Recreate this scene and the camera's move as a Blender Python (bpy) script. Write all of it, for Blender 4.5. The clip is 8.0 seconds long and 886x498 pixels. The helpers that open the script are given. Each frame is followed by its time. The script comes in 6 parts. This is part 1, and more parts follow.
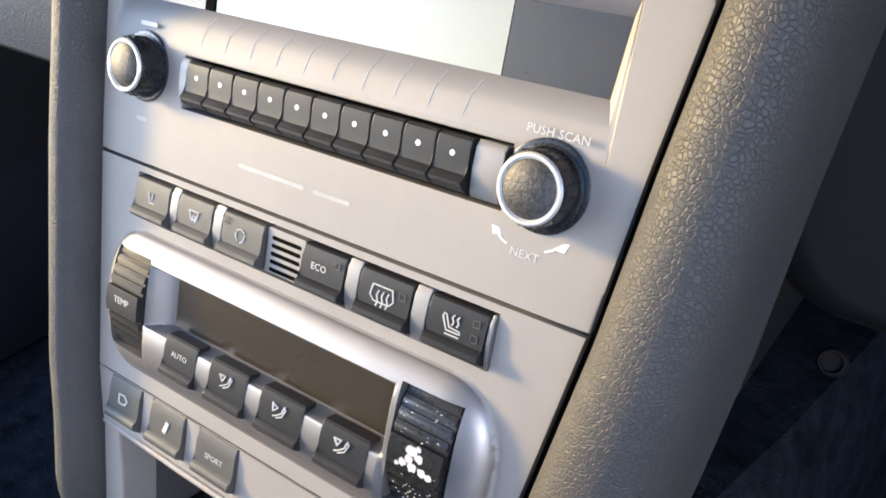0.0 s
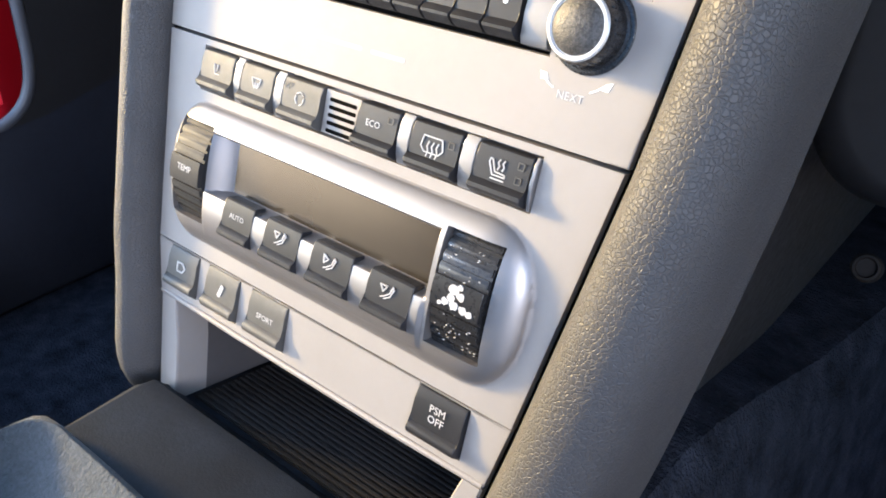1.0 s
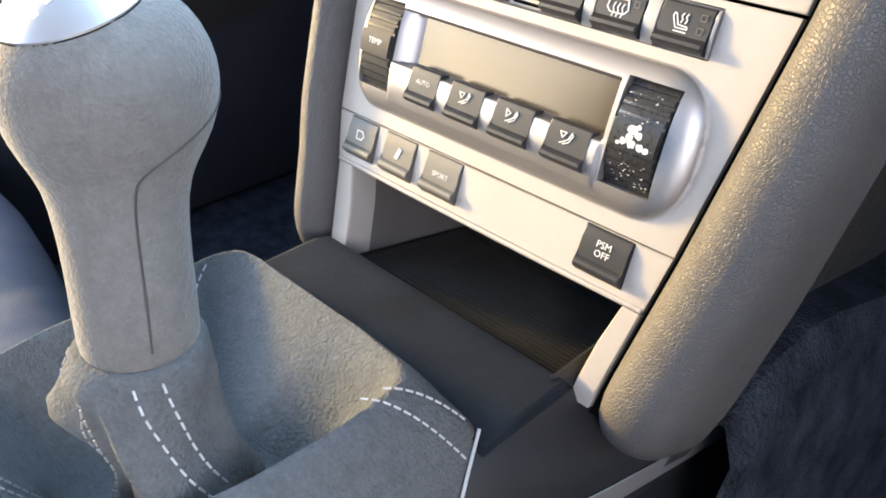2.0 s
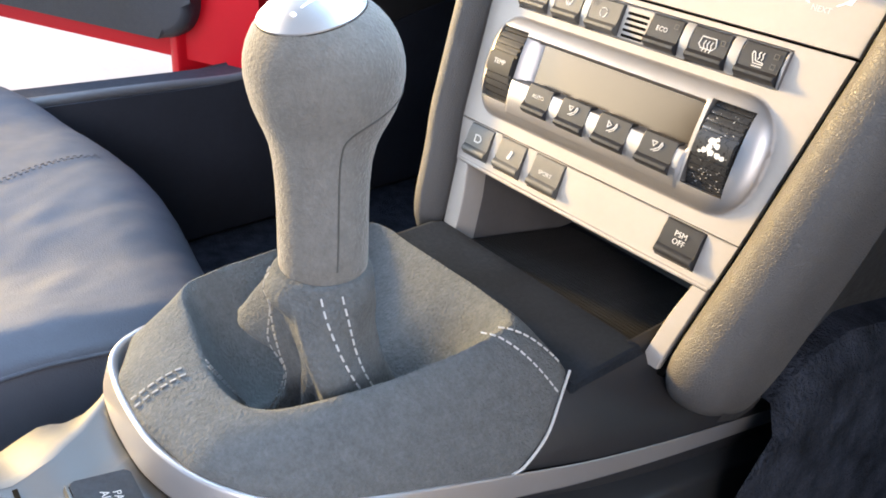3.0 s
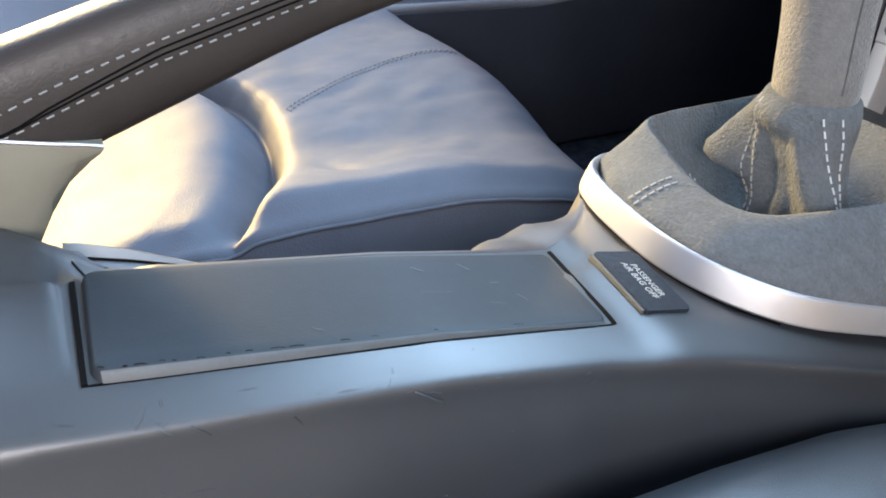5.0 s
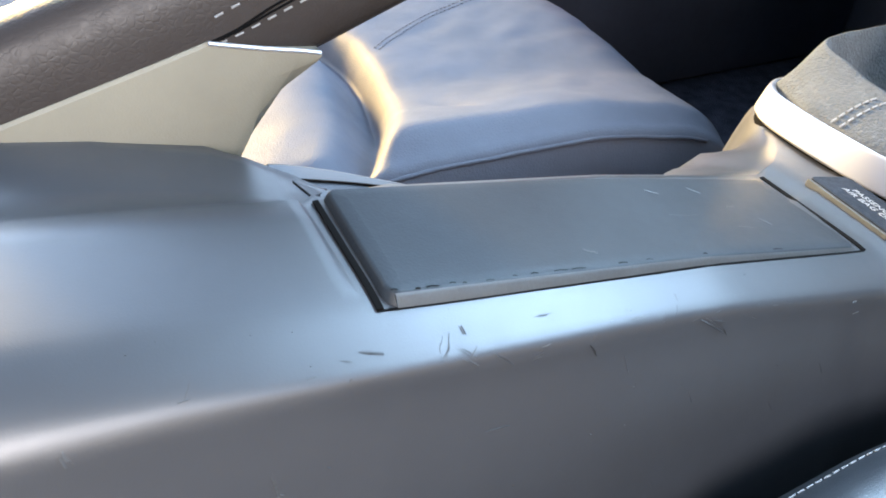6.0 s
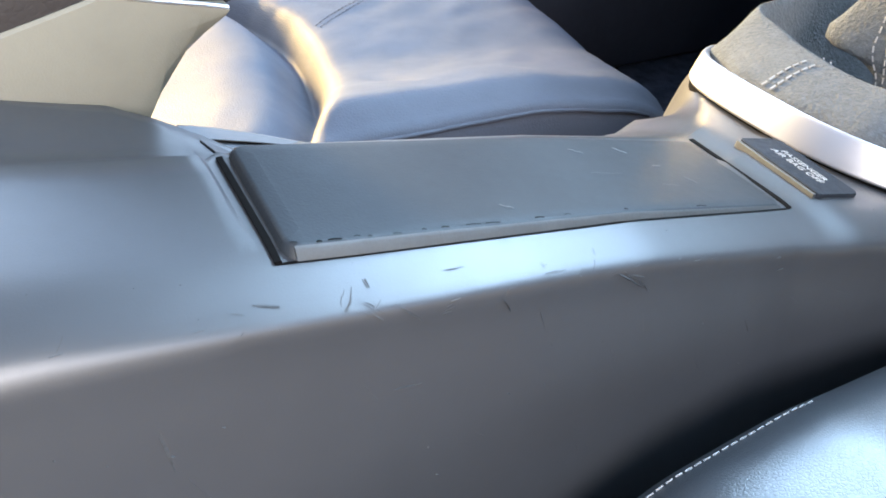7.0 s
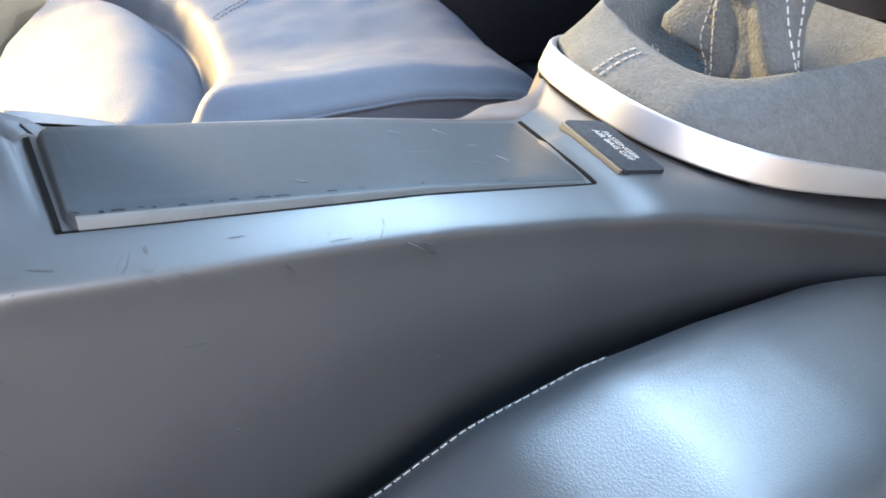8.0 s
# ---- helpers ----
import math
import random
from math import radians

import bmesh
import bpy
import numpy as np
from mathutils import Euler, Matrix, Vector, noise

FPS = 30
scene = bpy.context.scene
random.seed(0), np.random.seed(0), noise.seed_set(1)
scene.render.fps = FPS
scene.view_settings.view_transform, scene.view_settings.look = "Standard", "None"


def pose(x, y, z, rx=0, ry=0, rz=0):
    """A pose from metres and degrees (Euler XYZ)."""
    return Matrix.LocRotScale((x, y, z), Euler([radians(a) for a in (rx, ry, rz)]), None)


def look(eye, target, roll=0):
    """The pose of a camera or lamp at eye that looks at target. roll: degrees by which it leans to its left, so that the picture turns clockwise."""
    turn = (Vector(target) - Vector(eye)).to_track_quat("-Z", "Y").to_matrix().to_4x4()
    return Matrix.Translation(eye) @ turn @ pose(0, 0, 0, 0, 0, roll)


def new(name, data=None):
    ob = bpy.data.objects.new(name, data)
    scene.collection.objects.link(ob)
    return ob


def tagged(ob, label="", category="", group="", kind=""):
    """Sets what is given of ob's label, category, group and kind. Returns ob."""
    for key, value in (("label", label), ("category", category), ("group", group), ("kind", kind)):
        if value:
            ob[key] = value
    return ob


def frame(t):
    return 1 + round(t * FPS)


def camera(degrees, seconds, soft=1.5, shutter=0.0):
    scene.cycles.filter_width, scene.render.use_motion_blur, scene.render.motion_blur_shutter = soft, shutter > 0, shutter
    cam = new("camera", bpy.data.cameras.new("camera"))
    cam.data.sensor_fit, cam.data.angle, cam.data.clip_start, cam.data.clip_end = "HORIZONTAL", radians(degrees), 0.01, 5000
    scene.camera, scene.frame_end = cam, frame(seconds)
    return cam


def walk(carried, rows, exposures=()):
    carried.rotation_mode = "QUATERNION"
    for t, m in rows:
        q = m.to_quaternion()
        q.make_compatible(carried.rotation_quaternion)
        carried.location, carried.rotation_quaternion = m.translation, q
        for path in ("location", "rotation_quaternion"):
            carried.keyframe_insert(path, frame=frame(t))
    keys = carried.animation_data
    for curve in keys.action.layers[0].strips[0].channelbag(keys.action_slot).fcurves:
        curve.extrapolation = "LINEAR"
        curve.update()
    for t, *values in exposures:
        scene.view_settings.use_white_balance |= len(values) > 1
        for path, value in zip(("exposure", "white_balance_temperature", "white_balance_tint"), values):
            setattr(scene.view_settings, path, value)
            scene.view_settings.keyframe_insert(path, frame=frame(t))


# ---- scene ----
cam = camera(56.46, 8.0, soft=1.8)
PATH = [
    (0, (0.16992, -0.16244, 0.59939), (-0.31598, 0.54546, 0.08676), 1.06),
    (0.5, (0.18018, -0.17773, 0.58739), (-0.31650, 0.51882, 0.06958), 1.73),
    (1, (0.18820, -0.19020, 0.57118), (-0.32936, 0.48344, 0.04361), 1.99),
    (1.5, (0.19150, -0.21847, 0.55382), (-0.34892, 0.42721, 0.01433), 2.22),
    (2, (0.19868, -0.26149, 0.54689), (-0.37327, 0.35347, 0.00403), 2.48),
    (2.2, (0.20088, -0.28133, 0.54388), (-0.38612, 0.32705, 0.00974), 3.10),
    (3.3, (0.25538, -0.36531, 0.56388), (-0.40679, 0.19686, 0.06840), 5.78),
    (3.5, (0.26762, -0.39132, 0.55694), (-0.42171, 0.14102, 0.06558), 5.96),
    (4, (0.29533, -0.45181, 0.55573), (-0.44214, 0.00247, 0.05596), 5.46),
    (4.5, (0.27244, -0.45093, 0.53006), (-0.47086, -0.03688, 0.00464), 4.28),
    (5, (0.22550, -0.47464, 0.51336), (-0.51711, -0.08661, -0.03250), 3.18),
    (5.2, (0.21128, -0.49011, 0.51280), (-0.53206, -0.11103, -0.03834), 2.54),
    (6.3, (0.17372, -0.54549, 0.47357), (-0.52885, -0.14369, -0.11375), 3.80),
    (6.5, (0.17644, -0.53943, 0.47180), (-0.52209, -0.13071, -0.11558), 3.88),
    (7, (0.18367, -0.52686, 0.47192), (-0.50669, -0.10099, -0.11291), 4.10),
    (7.5, (0.19438, -0.50763, 0.46852), (-0.48539, -0.06341, -0.11508), 4.56),
    (8, (0.22346, -0.49740, 0.48037), (-0.43912, -0.03202, -0.10650), 5.20),
]
EXPOSURES = [(0, 1.90, 4990, 9), (1, 2.24, 5000, 9), (1.5, 2.36, 5180, 9), (2, 2.48, 5500, 8), (3.5, 2.30, 5700, 8), (4.5, 2.15, 5700, 7), (5, 2.35, 5700, 7), (6.5, 2.75, 5680, 7), (8, 2.77, 5680, 7)]
walk(cam, [(t, look(eye, target, roll)) for t, eye, target, roll in PATH], EXPOSURES)

# ---- light ----
def make_world():
    w = bpy.data.worlds.new("world")
    scene.world = w
    w.use_nodes = True
    nt = w.node_tree
    sky = nt.nodes.new("ShaderNodeTexSky")
    sky.sky_type, sky.sun_disc = "NISHITA", False
    sky.sun_elevation, sky.sun_rotation = SUN_EL, SUN_ROT
    sky.dust_density, sky.air_density, sky.ozone_density = 1.5, 1.0, 3.0
    bg = nt.nodes["Background"]
    bg.inputs["Strength"].default_value = SKY
    nt.links.new(sky.outputs[0], bg.inputs[0])


SUN_TO = Vector((-0.955, -0.23, 0.185)).normalized()
SUN_EL = math.asin(SUN_TO.z)
SUN_ROT = math.atan2(SUN_TO.x, SUN_TO.y)
SKY = 0.15
make_world()
sun = new("sun", bpy.data.lights.new("sun", "SUN"))
sun.data.energy, sun.data.angle, sun.data.color = 3.2, radians(9), (1.0, 0.58, 0.13)
sun.matrix_basis = look(SUN_TO * 5, (0, 0, 0))


def sky_window(name, eye, target, wide, high, watts, colour):
    lamp = new(name, bpy.data.lights.new(name, "AREA"))
    lamp.data.shape, lamp.data.size, lamp.data.size_y = "RECTANGLE", wide, high
    lamp.data.energy, lamp.data.color = watts, colour
    lamp.matrix_basis = look(eye, target)


# added area lamps stand in for daylight at the windscreen, driver's window and open passenger door
sky_window("windscreen_light", (0.0, 0.27, 0.88), (0.0, -0.29, 0.05), 1.15, 0.50, 14.5, (0.63, 0.82, 1.0))
# Added warm fill that browns the console's right wall.
sky_window("console_wall_fill", (0.69, -0.72, 0.72), (-0.10, -1.05, 0.42), 0.50, 0.30, 4.6, (1.0, 0.83, 0.70))
sky_window("door_opening_light", (-0.68, -0.02, 0.52), (0.05, 0.22, 0.15), 0.50, 0.40, 0.5, (0.68, 0.82, 1.0))
# Added sky fill in the open door, brightens the console's rear hump.
sky_window("door_sky_fill", (-0.70, -0.50, 0.74), (0.0, -0.52, 0.36), 0.55, 0.30, 0.8, (0.66, 0.80, 1.0))
sky_window("driver_window_light", (0.68, -0.18, 0.72), (0.10, -0.02, 0.40), 0.55, 0.28, 0.28, (0.74, 0.86, 1.0))
# Invented warm source at the left rear, for the climate display to mirror.
sky_window("left_rear_fill", (-0.69, -0.98, 0.60), (0.0, -0.60, 0.50), 1.0, 0.50, 2.0, (1.0, 0.80, 0.50))


# ---- materials ----
def surface(name, col, rough=0.5, metal=0.0, var=0.12, vscale=14.0, grain=0.0, gscale=900.0, cells=0.0, cscale=420.0,
            spec=0.5, coat=0.0, rvar=0.08, wear=0.0, wearcol=(0.6, 0.6, 0.6), sheen=0.0, dist=0.001, wscale=60.0, weave=0.0, crease=0.22, nap=0.0, nscale=900.0):
    m = bpy.data.materials.new(name)
    m.use_nodes = True
    nt, N, K = m.node_tree, m.node_tree.nodes, m.node_tree.links
    b = N["Principled BSDF"]
    b.inputs["Metallic"].default_value = metal
    b.inputs["Specular IOR Level"].default_value = spec
    b.inputs["Coat Weight"].default_value = coat
    b.inputs["Coat Roughness"].default_value = 0.08
    if sheen:
        b.inputs["Sheen Weight"].default_value = sheen
        b.inputs["Sheen Roughness"].default_value = 0.4
    tc = N.new("ShaderNodeTexCoord")

    def noisy(scale, detail=4.0, rough_=0.6):
        n = N.new("ShaderNodeTexNoise")
        n.inputs["Scale"].default_value, n.inputs["Detail"].default_value, n.inputs["Roughness"].default_value = scale, detail, rough_
        K.new(tc.outputs["Object"], n.inputs["Vector"])
        return n.outputs["Fac"]

    def ramp(src, a, b_, lo, hi):
        r = N.new("ShaderNodeMapRange")
        r.inputs["From Min"].default_value, r.inputs["From Max"].default_value = a, b_
        r.inputs["To Min"].default_value, r.inputs["To Max"].default_value = lo, hi
        K.new(src, r.inputs["Value"])
        return r.outputs["Result"]

    def mix(fac, a, b_):
        x = N.new("ShaderNodeMix")
        x.data_type = "RGBA"
        K.new(fac, x.inputs["Factor"])
        for sock, v in ((x.inputs["A"], a), (x.inputs["B"], b_)):
            if isinstance(v, tuple):
                sock.default_value = (*v, 1)
            else:
                K.new(v, sock)
        return x.outputs["Result"]

    big, fine = noisy(vscale), noisy(vscale * 9, 5.0, 0.7)
    dark = tuple(c * (1 - var) for c in col)
    light = tuple(min(1, c * (1 + var)) for c in col)
    colour = mix(ramp(big, 0.3, 0.7, 0, 1), dark, light)
    colour = mix(ramp(fine, 0.35, 0.75, 0, 0.5 * min(1, var * 4)), colour, tuple(c * (1 - 0.8 * var) for c in col))
    if nap:
        hairs = N.new("ShaderNodeMix")
        hairs.data_type, hairs.blend_type = "RGBA", "MULTIPLY"
        hairs.inputs["Factor"].default_value = 1.0
        K.new(colour, hairs.inputs["A"])
        K.new(ramp(noisy(nscale, 2.0), 0.34, 0.66, 1 - nap, 1 + nap), hairs.inputs["B"])
        colour = hairs.outputs["Result"]
    r0 = ramp(fine, 0.3, 0.7, max(0.03, rough - rvar), min(1, rough + rvar))
    if wear:
        spots = noisy(wscale, 6.0, 0.75)
        mask = ramp(spots, 0.74 - 0.1 * wear, 0.78 - 0.1 * wear, 0, 0.7)
        colour = mix(mask, colour, wearcol)
    K.new(colour, b.inputs["Base Color"])
    K.new(r0, b.inputs["Roughness"])
    height = None

    def add(src, strength):
        nonlocal height
        mul = N.new("ShaderNodeMath")
        mul.operation, mul.inputs[1].default_value = "MULTIPLY", strength
        K.new(src, mul.inputs[0])
        if height is None:
            height = mul.outputs[0]
        else:
            s = N.new("ShaderNodeMath")
            K.new(height, s.inputs[0])
            K.new(mul.outputs[0], s.inputs[1])
            height = s.outputs[0]

    if grain:
        add(noisy(gscale, 3.0), grain)
    if cells:
        v = N.new("ShaderNodeTexVoronoi")
        v.feature = "DISTANCE_TO_EDGE"
        v.inputs["Scale"].default_value, v.inputs["Randomness"].default_value = cscale, 1.0
        warp = N.new("ShaderNodeTexNoise")
        warp.inputs["Scale"].default_value = cscale * 0.5
        K.new(tc.outputs["Object"], warp.inputs["Vector"])
        mixv = N.new("ShaderNodeVectorMath")
        mixv.operation = "MULTIPLY_ADD"
        mixv.inputs[1].default_value = (0.8 / cscale,) * 3
        K.new(warp.outputs["Color"], mixv.inputs[0])
        K.new(tc.outputs["Object"], mixv.inputs[2])
        K.new(mixv.outputs[0], v.inputs["Vector"])
        add(ramp(v.outputs["Distance"], 0.0, crease, 0, 1), cells)
        add(noisy(cscale * 2.5, 2.0), cells * 0.25)
    if weave:
        wv = N.new("ShaderNodeTexWave")
        wv.inputs["Scale"].default_value = weave
        wv.bands_direction = "DIAGONAL"
        K.new(tc.outputs["Object"], wv.inputs["Vector"])
        add(wv.outputs["Fac"], 0.6)
    if height is not None:
        bump = N.new("ShaderNodeBump")
        bump.inputs["Strength"].default_value, bump.inputs["Distance"].default_value = 1.0, dist
        K.new(height, bump.inputs["Height"])
        K.new(bump.outputs[0], b.inputs["Normal"])
    return m


SILVER = surface("satin_silver_paint", (0.278, 0.260, 0.246), 0.66, 0.36, 0.04, 30, grain=0.10, gscale=2600, dist=0.0003, rvar=0.03)
SILVER_MATT = surface("matt_silver_paint", (0.245, 0.236, 0.240), 0.62, 0.3, 0.04, 30, grain=0.08, gscale=2600, dist=0.0003, rvar=0.03)
SILVER_GLOSS = surface("brushed_silver", (0.235, 0.226, 0.222), 0.50, 0.6, 0.04, 30, grain=0.05, gscale=1800, dist=0.0003)
CAPSULE = surface("satin_silver_capsule", (0.280, 0.266, 0.260), 0.43, 0.75, 0.04, 30, grain=0.06, gscale=2600, dist=0.0003, rvar=0.03)
TRIM = surface("satin_aluminium", (0.36, 0.355, 0.365), 0.40, 0.75, 0.02, 30, rvar=0.02)
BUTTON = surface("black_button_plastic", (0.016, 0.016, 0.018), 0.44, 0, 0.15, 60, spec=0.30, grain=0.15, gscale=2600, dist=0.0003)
# Sun glare on the left-hand switches is put into this grey.
BUTTON_GREY = surface("glare_grey_plastic", (0.060, 0.058, 0.054), 0.55, 0, 0.15, 60, grain=0.15, gscale=2600, dist=0.0003)
WHEEL_WORN = surface("worn_black_plastic", (0.016, 0.016, 0.017), 0.3, 0, 0.2, 60, wear=0.75, wearcol=(0.75, 0.74, 0.72), wscale=330)
WHEEL = surface("ribbed_black_plastic", (0.024, 0.024, 0.025), 0.55, 0, 0.2, 60, spec=0.22)
KNOB = surface("black_knob_plastic", (0.014, 0.014, 0.015), 0.27, 0, 0.2, 90, wear=0.25, wearcol=(0.2, 0.2, 0.2), wscale=400)
KNOB_FACE = surface("grained_knob_face", (0.048, 0.046, 0.044), 0.45, 0.2, 0.3, 200, grain=0.9, gscale=1500, dist=0.0003, nap=0.5, nscale=1200)
RING_SILVER = surface("pale_ring", (0.55, 0.54, 0.52), 0.35, 0.4, 0.03, 60)
INK = surface("white_print", (0.82, 0.82, 0.80), 0.5, 0, 0.03, 100)
FAINT_MARK = surface("ghostly_print", (0.34, 0.33, 0.325), 0.5, 0.1, 0.10, 100)
INK_FAINT = surface("faint_print", (0.50, 0.49, 0.48), 0.5, 0, 0.03, 100)
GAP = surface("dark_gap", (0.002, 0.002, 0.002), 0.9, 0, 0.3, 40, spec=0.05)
LCD = surface("pale_display_glass", (0.30, 0.29, 0.22), 0.24, 0, 0.05, 8, spec=0.9, rvar=0.02)
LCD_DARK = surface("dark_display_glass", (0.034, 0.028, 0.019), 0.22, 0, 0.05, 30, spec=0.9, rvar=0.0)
# The warm surroundings mirrored in the glass are set as a tint.
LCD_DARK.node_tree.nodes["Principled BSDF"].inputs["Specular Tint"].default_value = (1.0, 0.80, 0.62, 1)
SMOKED = surface("smoked_panel", (0.03, 0.028, 0.027), 0.35, 0, 0.1, 30)
LEATHER = surface("grained_black_leather", (0.052, 0.051, 0.052), 0.55, 0, 0.10, 20, spec=0.36, cells=0.20, cscale=670, crease=0.15, dist=0.0007, grain=0.12, gscale=300, rvar=0.04)
SIDE_PLASTIC = surface("smooth_dark_plastic", (0.022, 0.0215, 0.0225), 0.5, 0, 0.08, 20, grain=0.25, gscale=1500, dist=0.0003)
CONSOLE = surface("soft_black_plastic", (0.0180, 0.0196, 0.0226), 0.41, 0, 0.10, 18, spec=0.53, grain=0.07, gscale=1800, dist=0.0003, rvar=0.02)
SILL_MAT = surface("blue_black_sill_plastic", (0.019, 0.022, 0.033), 0.6, 0, 0.15, 14, grain=0.35, gscale=900, dist=0.0004, rvar=0.05)
FLANK = surface("matt_black_flank", (0.014, 0.0145, 0.017), 0.5, 0, 0.10, 25, spec=0.35, grain=0.2, gscale=1200, dist=0.0003, rvar=0.03)
LID_MAT = surface("scuffed_lid_plastic", (0.0138, 0.0170, 0.0206), 0.50, 0, 0.14, 26, spec=0.17, grain=0.20, gscale=1100, dist=0.0003, rvar=0.02)
SUEDE = surface("grey_suede", (0.072, 0.078, 0.083), 0.92, 0, 0.13, 170, grain=1.5, gscale=620, dist=0.0010, sheen=0.05, spec=0.15, nap=0.10, nscale=560)
GRIP = surface("worn_grip_suede", (0.094, 0.092, 0.088), 0.8, 0, 0.11, 190, grain=1.2, gscale=640, dist=0.0007, sheen=0.2, spec=0.2, nap=0.06, nscale=600)
THREAD = surface("grey_thread", (0.34, 0.35, 0.36), 0.7, 0, 0.1, 400)
THREAD_MID = surface("mid_grey_thread", (0.20, 0.205, 0.21), 0.7, 0, 0.1, 400)
SCUFF = surface("pale_scuff", (0.034, 0.036, 0.038), 0.62, 0, 0.35, 900, spec=0.3)
SCUFF_DARK = surface("dark_scuff", (0.030, 0.030, 0.030), 0.55, 0, 0.2, 300, spec=0.45)
WELL_WALL = surface("grey_well_plastic", (0.060, 0.057, 0.058), 0.6, 0, 0.08, 30, spec=0.2)
SIGN_PRINT = surface("dull_print", (0.24, 0.24, 0.235), 0.6, 0, 0.03, 100)
THREAD_GREY = surface("dull_grey_thread", (0.11, 0.11, 0.108), 0.7, 0, 0.1, 400)
# For the lid's worn rim and the sign's edge, painted pale as lit.
WORN_LIT_EDGE = surface("worn_lit_edge", (0.024, 0.027, 0.029), 0.50, 0, 0.18, 120, grain=0.3, gscale=900, dist=0.0003)
FOOTWELL = surface("footwell_plastic", (0.006, 0.0062, 0.0075), 0.55, 0, 0.08, 20, grain=0.25, gscale=1500, dist=0.0003)
THREAD_DARK = surface("dark_thread", (0.025, 0.025, 0.024), 0.7, 0, 0.1, 400)
# Lighter and bluer than the driver's leather: sky sheen is put into the base.
SEAT = surface("sky_sheen_seat_leather", (0.043, 0.0480, 0.064), 0.62, 0, 0.12, 12, spec=0.26, cells=0.16, cscale=520, dist=0.0005, grain=0.25, gscale=120, rvar=0.03)
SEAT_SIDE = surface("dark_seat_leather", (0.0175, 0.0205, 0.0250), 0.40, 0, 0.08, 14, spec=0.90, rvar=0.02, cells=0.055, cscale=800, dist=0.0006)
HANDLE = surface("handbrake_leather", (0.0165, 0.0135, 0.0120), 0.52, 0, 0.14, 25, spec=0.24, cells=0.08, cscale=500, dist=0.0005)
SEAL = surface("grey_rubber_seal", (0.085, 0.088, 0.100), 0.5, 0, 0.08, 30)
OLIVE = surface("olive_grey_plastic", (0.120, 0.112, 0.086), 0.50, 0, 0.08, 30, grain=0.3, gscale=1500, dist=0.0003)
CHROME = surface("chrome", (0.78, 0.79, 0.80), 0.14, 1.0, 0.02, 40, rvar=0.03)
CARPET = surface("charcoal_carpet", (0.026, 0.030, 0.042), 0.95, 0, 0.6, 45, grain=1.0, gscale=380, dist=0.005, spec=0.05)
TRAY = surface("black_tray_plastic", (0.0095, 0.0125, 0.0180), 0.66, 0, 0.35, 40, spec=0.16, grain=0.3, gscale=900, dist=0.0005)
RUBBER = surface("black_rubber", (0.0160, 0.0152, 0.0150), 0.75, 0, 0.2, 60, spec=0.12)
DASH = surface("dash_plastic", (0.017, 0.018, 0.026), 0.5, 0, 0.15, 20, cells=0.3, cscale=400, dist=0.0005)
DASH_LIGHT = surface("dash_leather", (0.16, 0.15, 0.135), 0.5, 0, 0.1, 20, cells=0.3, cscale=400, dist=0.0006)
RED = surface("red_car_paint", (0.40, 0.002, 0.009), 0.40, 0.0, 0.05, 8, spec=0.25, coat=0.0, rvar=0.03)
CONCRETE = surface("pale_concrete", (0.50, 0.48, 0.45), 0.9, 0, 0.08, 3, grain=0.4, gscale=60, dist=0.004)
HEADLINER = surface("grey_headliner", (0.30, 0.29, 0.28), 0.9, 0, 0.06, 20, grain=0.4, gscale=900, dist=0.0008)


# ---- mesh helpers ----
HOME = {}


def thing(name, at, label, category, group="", kind=""):
    e = new(name)
    e.empty_display_size = 0.02
    e.location = at
    HOME[e.name] = Matrix.Translation(at)
    return tagged(e, label, category, group, kind)


def weigh_normals(me, angle):
    """Normals in which large flat faces outweigh the narrow bevels beside them."""
    faces = [(p.normal.copy(), p.area) for p in me.polygons]
    round_vert = [[] for _ in me.vertices]
    for p in me.polygons:
        for v in p.vertices:
            round_vert[v].append(p.index)
    limit, out = math.cos(radians(angle)), []
    for p in me.polygons:
        own = faces[p.index][0]
        for v in p.vertices:
            total = Vector((0, 0, 0))
            for q in round_vert[v]:
                n, area = faces[q]
                if n.dot(own) > limit:
                    total += n * area
            out.append(total.normalized() if total.length > 1e-12 else own)
    me.normals_split_custom_set(out)


def mesh_of(bm, name, material, angle=38):
    me = bpy.data.meshes.new(name)
    bmesh.ops.recalc_face_normals(bm, faces=bm.faces[:])
    bm.to_mesh(me)
    bm.free()
    me.materials.append(material)
    me.polygons.foreach_set("use_smooth", [True] * len(me.polygons))
    me.set_sharp_from_angle(angle=radians(angle))
    if len(me.polygons) < 1500:
        weigh_normals(me, angle)
    return me


def part(name, bm, material, parent=None, label="", m=None, angle=38):
    if m is not None:
        bmesh.ops.transform(bm, matrix=m, verts=bm.verts[:])
    ob = new(name, mesh_of(bm, name, material, angle))
    if parent is not None:
        ob.parent = parent
        ob.matrix_parent_inverse = HOME.get(parent.name, Matrix()).inverted()
    if label:
        ob["label"] = label
    return ob


def box(x0, x1, y0, y1, z0, z1, bev=0.0, seg=2):
    bm = bmesh.new()
    bmesh.ops.create_cube(bm, size=1.0)
    for v in bm.verts:
        v.co = Vector(((x0 + x1) / 2 + v.co.x * (x1 - x0), (y0 + y1) / 2 + v.co.y * (y1 - y0), (z0 + z1) / 2 + v.co.z * (z1 - z0)))
    if bev:
        bmesh.ops.bevel(bm, geom=bm.edges[:], offset=bev, segments=seg, profile=0.5, affect="EDGES")
    return bm


